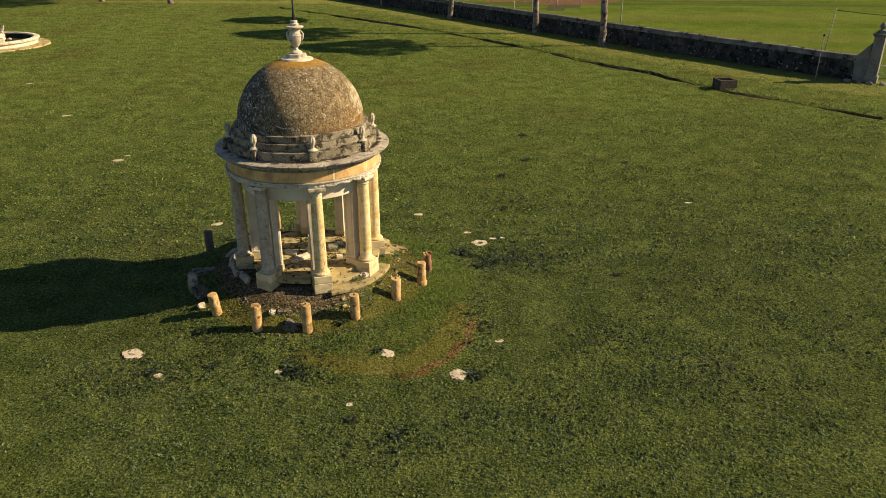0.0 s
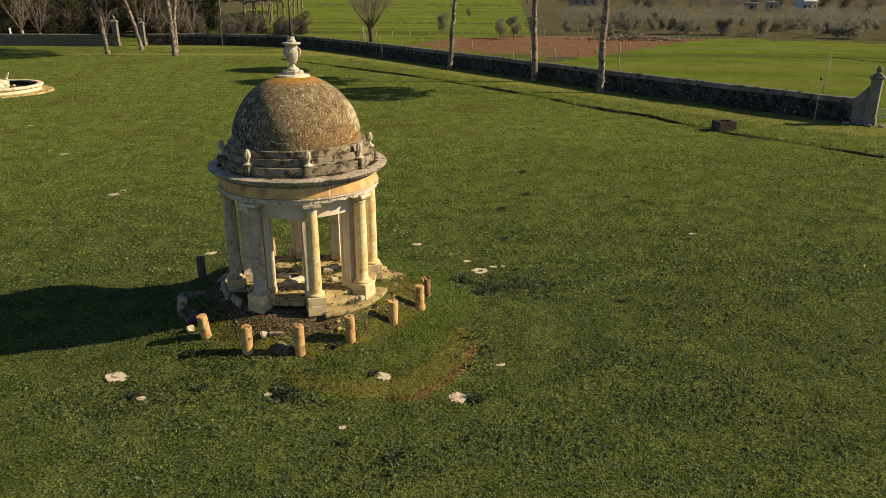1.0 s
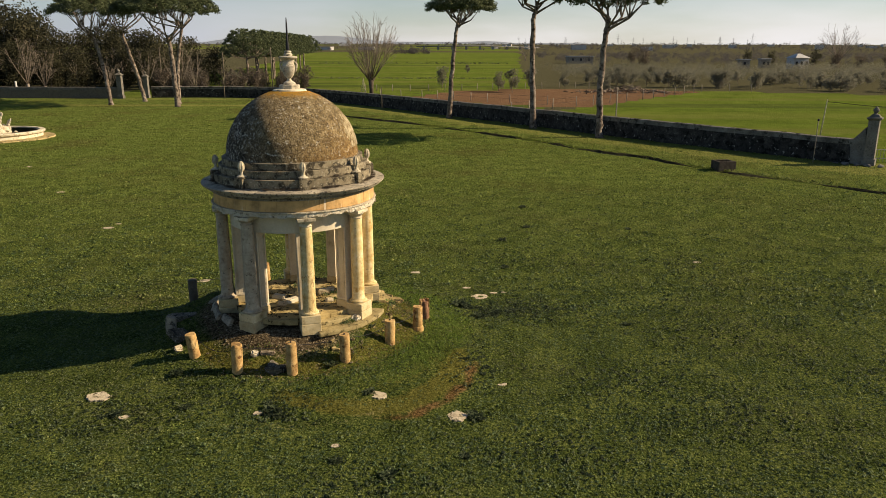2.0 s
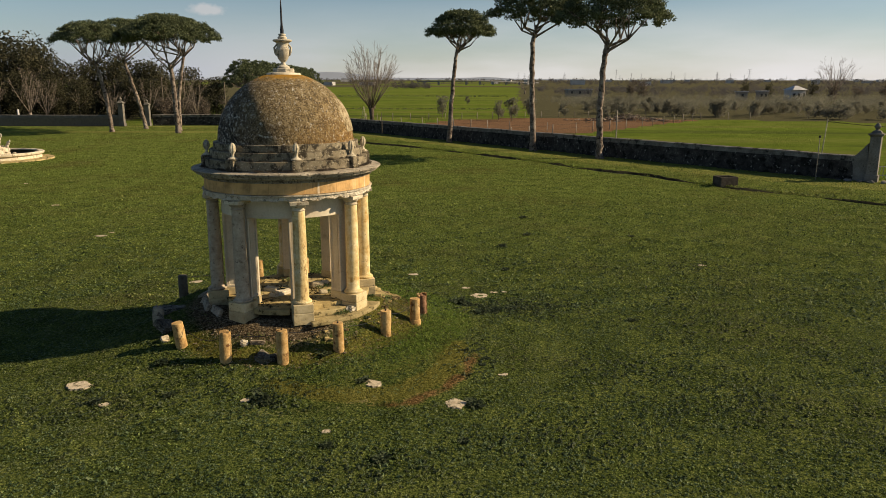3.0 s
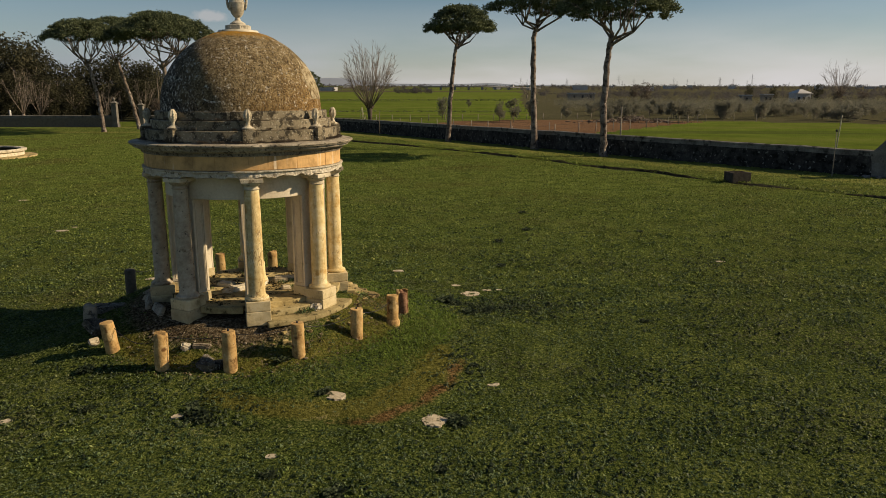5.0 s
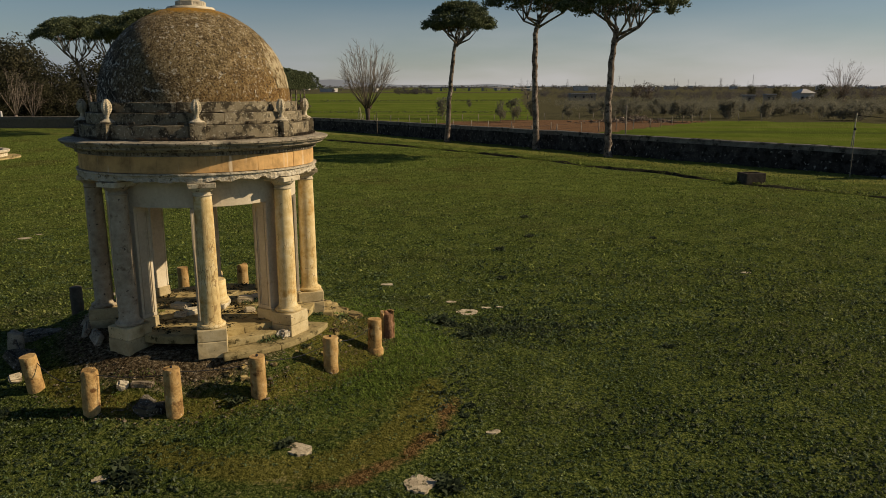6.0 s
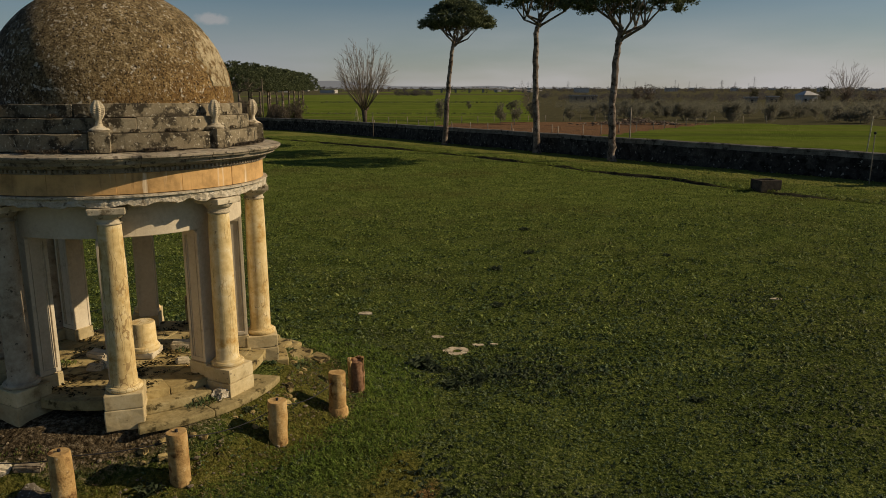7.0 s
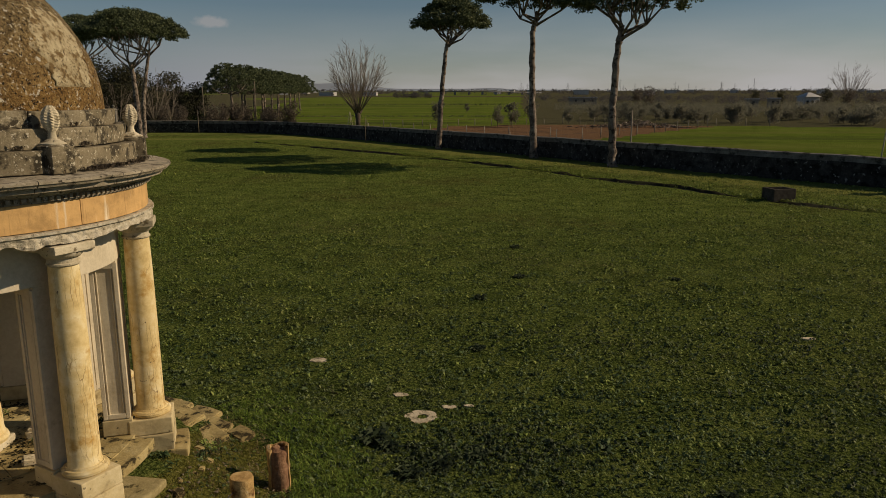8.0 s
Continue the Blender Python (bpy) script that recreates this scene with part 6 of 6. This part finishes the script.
# ---- weeds and grass ----
def rosette(x, y, s, seed, n=150, tall_=0.7):
    rng = np.random.default_rng(seed)
    out = []
    for _ in range(n):
        a, up = rng.uniform(0, 6.28), rng.uniform(0.1, 1.1) * tall_
        L, w = s * rng.uniform(0.25, 0.6), s * rng.uniform(0.05, 0.11)
        d, q = np.array([math.cos(a), math.sin(a), 0]), np.array([-math.sin(a), math.cos(a), 0])
        b = np.array([rng.normal(0, s * 0.22), rng.normal(0, s * 0.22), 0.0])
        m, e = b + d * L * 0.55 + [0, 0, L * up], b + d * L + [0, 0, L * up * 0.7]
        out += [[b, m - q * w, e, m + q * w]]
    me = triangles("weed", np.array(out), WEED, 4)
    ob = new("weed", me)
    ob.matrix_basis = pose(x, y, floor_z(x, y))
    return tagged(ob, "low dark green broad-leaved weed growing in the lawn", "weed", "weeds in the lawn")


for i, (x, y, s) in enumerate(((0.80, 14.95, 0.30), (0.72, 15.15, 0.2), (0.55, 22.3, 0.42), (0.8, 22.0, 0.3), (-3.75, 15.0, 0.34), (-3.55, 14.85, 0.22), (-3.95, 15.3, 0.2), (-1.0, 12.7, 0.24),
                               (-2.75, 17.05, 0.26), (1.05, 17.1, 0.13), (1.15, 17.5, 0.15), (1.1, 18.1, 0.12), (-7.3, 15.0, 0.25), (-1.7, 15.9, 0.22), (-6.5, 16.6, 0.26), (0.5, 13.4, 0.18),
                               (1.6, 21.5, 0.3), (2.2, 21.9, 0.28), (1.2, 21.2, 0.3), (5.6, 20.8, 0.2), (-2.1, 13.2, 0.2), (-5.8, 15.2, 0.2), (2.4, 26.8, 0.25), (3.9, 33.3, 0.3),
                               (2.6, 31.0, 0.3), (4.2, 38.0, 0.3), (-3.0, 18.0, 0.16), (-1.9, 18.6, 0.14), (8.6, 33.0, 0.22))):
    rosette(x, y, s, i)


def blades(rng, x, y, size, per, broad=1.0):
    """Low weedy tufts: per leaf one bent kite of two triangles sharing a quad."""
    n = len(x)
    z = rise(x, y)
    out = []
    for _ in range(per):
        a = rng.uniform(0, 2 * np.pi, n)
        L = size * rng.uniform(0.6, 1.4, n)
        up = rng.uniform(0.25, 1.5, n)
        d = np.stack([np.cos(a), np.sin(a), np.zeros(n)], 1)
        q = np.stack([-np.sin(a), np.cos(a), np.zeros(n)], 1)
        b = np.stack([x + rng.normal(0, 0.55, n) * size, y + rng.normal(0, 0.55, n) * size, z - 0.005], 1)
        w = (L * broad * rng.uniform(0.10, 0.22, n))[:, None]
        m = b + d * (L * 0.5)[:, None] + np.array([0, 0, 1]) * (L * 0.6 * up)[:, None]
        e = b + d * L[:, None] + np.array([0, 0, 1]) * (L * 0.75 * up)[:, None]
        out.append(np.stack([b, m - q * w, e, m + q * w], 1))
    return np.concatenate(out)


def clumps(rng, x, y, size, per):
    """Low domes of broad overlapping leaves, like clover and plantain pressed into a carpet."""
    n = len(x)
    z = rise(x, y)
    first, high = rng.uniform(0, 2 * np.pi, n), size * rng.uniform(0.40, 1.35, n)
    out = []
    for k in range(per):
        a = first + 2 * np.pi * (k + rng.uniform(-0.35, 0.35, n)) / per
        d = np.stack([np.cos(a), np.sin(a), np.zeros(n)], 1)
        q = np.stack([-np.sin(a), np.cos(a), rng.normal(0, 0.35, n)], 1)
        L, w = size * rng.uniform(0.7, 1.3, n), (size * rng.uniform(0.30, 0.55, n))[:, None]
        foot = np.stack([x, y, z], 1) + rng.normal(0, 0.12, (n, 3)) * size[:, None] * np.array([1, 1, 0])
        b = foot + np.array([0, 0, 1]) * (high * rng.uniform(0.7, 1.1, n))[:, None]
        m = foot + d * (L * 0.58)[:, None] + np.array([0, 0, 1]) * (high * rng.uniform(0.45, 1.15, n))[:, None]
        e = foot + d * L[:, None] + np.array([0, 0, 1]) * (high * rng.uniform(-0.05, 0.55, n))[:, None]
        out.append(np.stack([b, m - q * w, e, m + q * w], 1))
    return np.concatenate(out)


def lawn_points(rng, count, y0, y1, pad=4.2):
    """Tuft centres scattered, then each repeated as a small clump; bare soil and the temple are left free."""
    y = rng.uniform(y0, y1, count)
    half = 0.575 * y + pad
    x = rng.uniform(-1, 1, count) * half + 0.5
    patch = np.sin(x * 0.9 + 1.1 * np.sin(y * 0.7)) * np.sin(y * 1.1 + 1.3 * np.sin(x * 0.5)) + 0.6 * np.sin(x * 2.6 + y * 1.1) * np.sin(y * 2.3 - x * 0.9)
    edge = np.clip((half - np.abs(x - 0.5)) / 4.0, 0, 1) * np.clip((y - y0) / 4.0, 0, 1) * np.clip((y1 - y) / (0.16 * y1), 0, 1)
    keep = (rng.uniform(-1.0, 0.9, count) < 0.22 * patch + 0.62) & (rng.uniform(0, 1, count) < edge)
    gaps = np.sin(19 * x + 2.6 * np.sin(7.3 * y)) * np.sin(17 * y + 2.9 * np.sin(6.1 * x)) + 0.8 * np.sin(31 * x + 11 * y + 2 * np.sin(5 * x)) * np.sin(27 * y - 13 * x + 2 * np.sin(4 * y))
    keep &= rng.uniform(-0.75, 0.45, count) < gaps * np.clip((60 - y) / 20, 0.3, 1) + np.clip((y - 24) / 40, 0, 0.8)
    r = np.hypot(x - TX, y - TY)
    ang = np.degrees(np.arctan2(x - TX, -(y - TY)))
    soil = (r < 3.45) & (rng.uniform(0, 1, count) > np.interp(ang, [-180, -90, -40, -15, 10, 40, 80], [0.5, 0.45, 0.28, 0.20, 0.24, 0.36, 0.6]))
    soil |= r < 2.5
    bare = (np.abs(r - np.interp(ang, [12, 37, 52, 72], [5.0, 5.95, 5.78, 5.2])) < 0.33) & (np.abs(ang - 44) < 30) & (rng.uniform(0, 1, count) > 0.08)
    bare |= (r > 4.3) & (r < 5.9) & (np.abs(ang - 40) < 34) & (rng.uniform(0, 1, count) > 0.38)
    keep &= ~soil & ~bare
    for cx, cy, cr in CLEAR:
        keep &= np.hypot(x - cx, y - cy) > cr * (0.62 + 0.3 * np.sin(5 * np.arctan2(y - cy, x - cx) + cx) ** 2)
    keep &= away(DITCH, x, y) > 0.40
    return x[keep], y[keep]


rng = np.random.default_rng(77)
sets = []
for count, y0, y1, size, per in ((330000, 8.5, 27, 0.0215, 3), (160000, 20, 46, 0.038, 3), (90000, 36, 74, 0.052, 2), (40000, 58, 115, 0.075, 2)):
    x, y = lawn_points(rng, count, y0, y1)
    ok = y < np.interp(x, [p[0] for p in WALL_Y], [p[1] for p in WALL_Y]) - 0.6
    x, y = x[ok], y[ok]
    rank_ = 0.5 + 0.5 * np.sin(x * 1.3 + 2.1 * np.sin(y * 0.9)) * np.sin(y * 1.5 + 1.7 * np.sin(x * 0.8))
    grown = rng.uniform(0.5, 1.4, len(x)) * np.where(rng.uniform(0, 1, len(x)) < 0.05 + 0.22 * rank_, rng.uniform(1.2, 1.75, len(x)), 1.0)
    sets.append(clumps(rng, x, y, size * grown, per))
    if y0 < 30:
        thin = rng.uniform(0, 1, len(x)) < 0.12
        sets.append(blades(rng, x[thin], y[thin], size * 1.1 * grown[thin], 3))
lawn = np.concatenate(sets)
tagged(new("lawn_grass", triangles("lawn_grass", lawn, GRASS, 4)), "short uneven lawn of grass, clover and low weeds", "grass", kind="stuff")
# ragged taller grass along the ditch
line = smooth_line(DITCH, 0.12)
x = np.array([p.x + 0.42 for p in line for _ in range(6)]) + rng.normal(0, 0.14, len(line) * 6)
y = np.array([p.y + 0.36 for p in line for _ in range(6)]) + rng.normal(0, 0.14, len(line) * 6)
tagged(new("ditch_grass", triangles("ditch_grass", blades(rng, x, y, np.full(len(x), 0.16), 2), GRASS, 4)), "ragged dark grass along the ditch", "grass", kind="stuff")
# patches of darker, larger-leaved weeds
px, py = [], []
for cx, cy, sx, sy, n in ((2.6, 22.1, 0.9, 0.6, 520), (1.2, 21.6, 0.5, 0.4, 160), (0.9, 17.6, 0.35, 0.7, 150), (4.6, 17.0, 1.0, 0.7, 220), (6.5, 15.0, 1.3, 0.7, 260), (7.8, 20.4, 1.6, 0.9, 260), (-5.6, 15.6, 1.3, 0.6, 260),
                          (-3.6, 14.9, 0.5, 0.3, 120), (-1.4, 12.4, 0.9, 0.5, 170), (2.2, 13.4, 1.2, 0.5, 200), (9.4, 27.4, 0.9, 0.5, 160), (4.4, 27.6, 1.6, 0.8, 240), (-7.9, 14.6, 1.0, 0.4, 150), (11.5, 17.5, 1.6, 0.9, 240)):
    px.append(rng.normal(cx, sx, n))
    py.append(rng.normal(cy, sy, n))
px, py = np.concatenate(px), np.concatenate(py)
tagged(new("weed_patches", triangles("weed_patches", clumps(rng, px, py, rng.uniform(0.025, 0.06, len(px)), 4), WEED, 4)), "patches of dark broad-leaved weeds spread through the lawn", "weeds", kind="stuff")
# stones scattered on the bare mound
rr = random.Random(31)
bm = bmesh.new()
for _ in range(640):
    a, r = rr.uniform(-75, 120), rr.uniform(2.45, 3.6)
    x, y = TX + r * math.sin(radians(a)), TY - r * math.cos(radians(a))
    s = rr.uniform(0.006, 0.022) * (1.8 if rr.random() < 0.07 else 1)
    bmesh.ops.create_icosphere(bm, subdivisions=1, radius=s, matrix=Matrix.Translation((x, y, floor_z(x, y) + s * 0.3)) @ Matrix.Rotation(rr.uniform(0, 6), 4, "Z") @ Matrix.Diagonal((1.4, 1, 0.7, 1)))
worn(bm, 0.012, 20)
me = bpy.data.meshes.new("rubble")
bm.to_mesh(me)
bm.free()
me.materials.append(EARTHSTONE)
tagged(new("rubble", me), "small broken stones scattered over the mound's bare soil", "rubble", kind="stuff")
# low dry weeds and grass growing through the mound's soil
rng = np.random.default_rng(41)
a, q = rng.uniform(-120, 150, 5200), 2.45 + 1.25 * rng.uniform(0, 1, 5200) ** 0.8
keep = rng.uniform(0, 1, 5200) < np.interp(a, [-120, -40, -8, 40, 70, 100, 150], [0.15, 0.25, 0.5, 0.7, 1.1, 1.1, 0.7]) * (0.55 + 0.45 * np.sin(a * 0.21) * np.sin(q * 9))
x, y = TX + q * np.sin(np.radians(a)), TY - q * np.cos(np.radians(a))
x, y = x[keep], y[keep]
half = rng.uniform(0, 1, len(x)) < np.interp(a[keep], [0, 50, 72, 85], [0.72, 0.62, 0.80, 0.93])
tagged(new("mound_weeds", triangles("mound_weeds", blades(rng, x[half], y[half], np.full(half.sum(), 0.042), 7, 0.6), DRYWEED, 4)), "dry brown weeds on the mound's soil", "weeds", kind="stuff")
tagged(new("mound_grass", triangles("mound_grass", blades(rng, x[~half], y[~half], np.full((~half).sum(), 0.042), 7, 0.6), LUSH, 4)), "sparse green grass on the mound's soil", "grass", kind="stuff")
# a belt of longer grass outside the posts
a = rng.uniform(15, 150, 3600)
q = np.interp(a, [60, 85], [3.3, 3.6]) + rng.uniform(0, 1.3, 3600)
x, y = TX + q * np.sin(np.radians(a)), TY - q * np.cos(np.radians(a))
tagged(new("long_grass", triangles("long_grass", blades(rng, x, y, 0.066 * np.clip((a - 15) / 45, 0.5, 1), 6, 0.45), LUSH, 4)), "longer green grass round the ring of posts", "grass", kind="stuff")
# leaf litter and moss on the temple floor, weeds in the cornice joints
rng = np.random.default_rng(5)
cen = []
for _ in range(48):
    a, q = rng.uniform(0, 6.28), 1.75 * math.sqrt(rng.uniform(0, 1))
    c = np.array([TX + q * math.cos(a), TY + q * math.sin(a), 1.222])
    cen.append(c + rng.normal(0, 1, (26, 3)) * np.array([0.09, 0.06, 0.006]))
tagged(new("leaf_litter", triangles("leaf_litter", leaf_quads(rng, np.concatenate(cen), 0.028, 0.9), SOIL, 4)), "dark dead leaves strewn over the temple floor", "leaves", kind="stuff")


def tufts(name, places, size, spread_, count, material, label):
    out = []
    for x, y, z in places:
        n = count
        a, L = rng.uniform(0, 6.28, n), size * rng.uniform(0.5, 1.3, n)
        d = np.stack([np.cos(a), np.sin(a), np.zeros(n)], 1)
        q = np.stack([-np.sin(a), np.cos(a), np.zeros(n)], 1) * (L * 0.16)[:, None]
        b = np.array([x, y, z]) + rng.normal(0, spread_, (n, 3)) * np.array([1, 1, 0])
        m = b + d * (L * 0.4)[:, None] + np.array([0, 0, 1]) * (L * 0.7)[:, None]
        e = b + d * L[:, None] + np.array([0, 0, 1]) * (L * 0.8)[:, None]
        out.append(np.stack([b, m - q, e, m + q], 1))
    return tagged(new(name, triangles(name, np.concatenate(out), material, 4)), label, "weeds", kind="stuff")


tufts("floor_moss", [(TX + x, TY + y, 1.215) for x, y in ((0.75, 0.05), (0.95, 0.2), (0.6, 0.55), (1.1, -0.35), (-0.3, 0.8), (-0.9, -0.6), (0.3, -1.0), (1.2, 0.6))], 0.07, 0.07, 60, GRASS, "small green tufts growing on the temple floor")
joints = []
for _ in range(46):
    a = rng.uniform(-100, 160)
    joints.append((TX + 2.14 * math.sin(radians(a)), TY - 2.14 * math.cos(radians(a)), 4.655))
for _ in range(16):
    a = rng.uniform(-100, 160)
    q, z = ((1.99, 4.9), (1.87, 5.1))[int(rng.integers(0, 2))]
    joints.append((TX + q * math.sin(radians(a)), TY - q * math.cos(radians(a)), z))
tufts("cornice_weeds", joints, 0.055, 0.035, 34, SCRUB, "dry dark weeds rooted in the cornice and drum joints")
step_weeds = [(TX + q * math.sin(radians(a)), TY - q * math.cos(radians(a)), z) for a, q, z in ((47, 2.0, 1.0), (50, 2.1, 0.96), (44, 2.12, 0.96), (88, 2.2, 0.85), (93, 2.25, 0.85), (98, 2.1, 0.9), (84, 2.5, 0.72), (106, 2.6, 0.7), (112, 2.7, 0.66))]
tufts("step_weeds", step_weeds, 0.07, 0.08, 70, GRASS, "green weeds sprouting between the broken steps")
# lumps of broken step along the mound's lip
rr = random.Random(17)
for k in range(26):
    a, q = rr.uniform(22, 118), rr.uniform(2.5, 2.8)
    x, y = TX + q * math.sin(radians(a)), TY - q * math.cos(radians(a))
    s = rr.uniform(0.04, 0.10)
    loose_stone("broken_lump", x, y, floor_z(x, y) - 0.02, s * 1.4, s, s * 0.8, rr.uniform(0, 180), "small broken lump of stone on the mound", PAVING, (rr.uniform(-20, 20), rr.uniform(-20, 20)), 0.02, group="broken lumps on the mound")
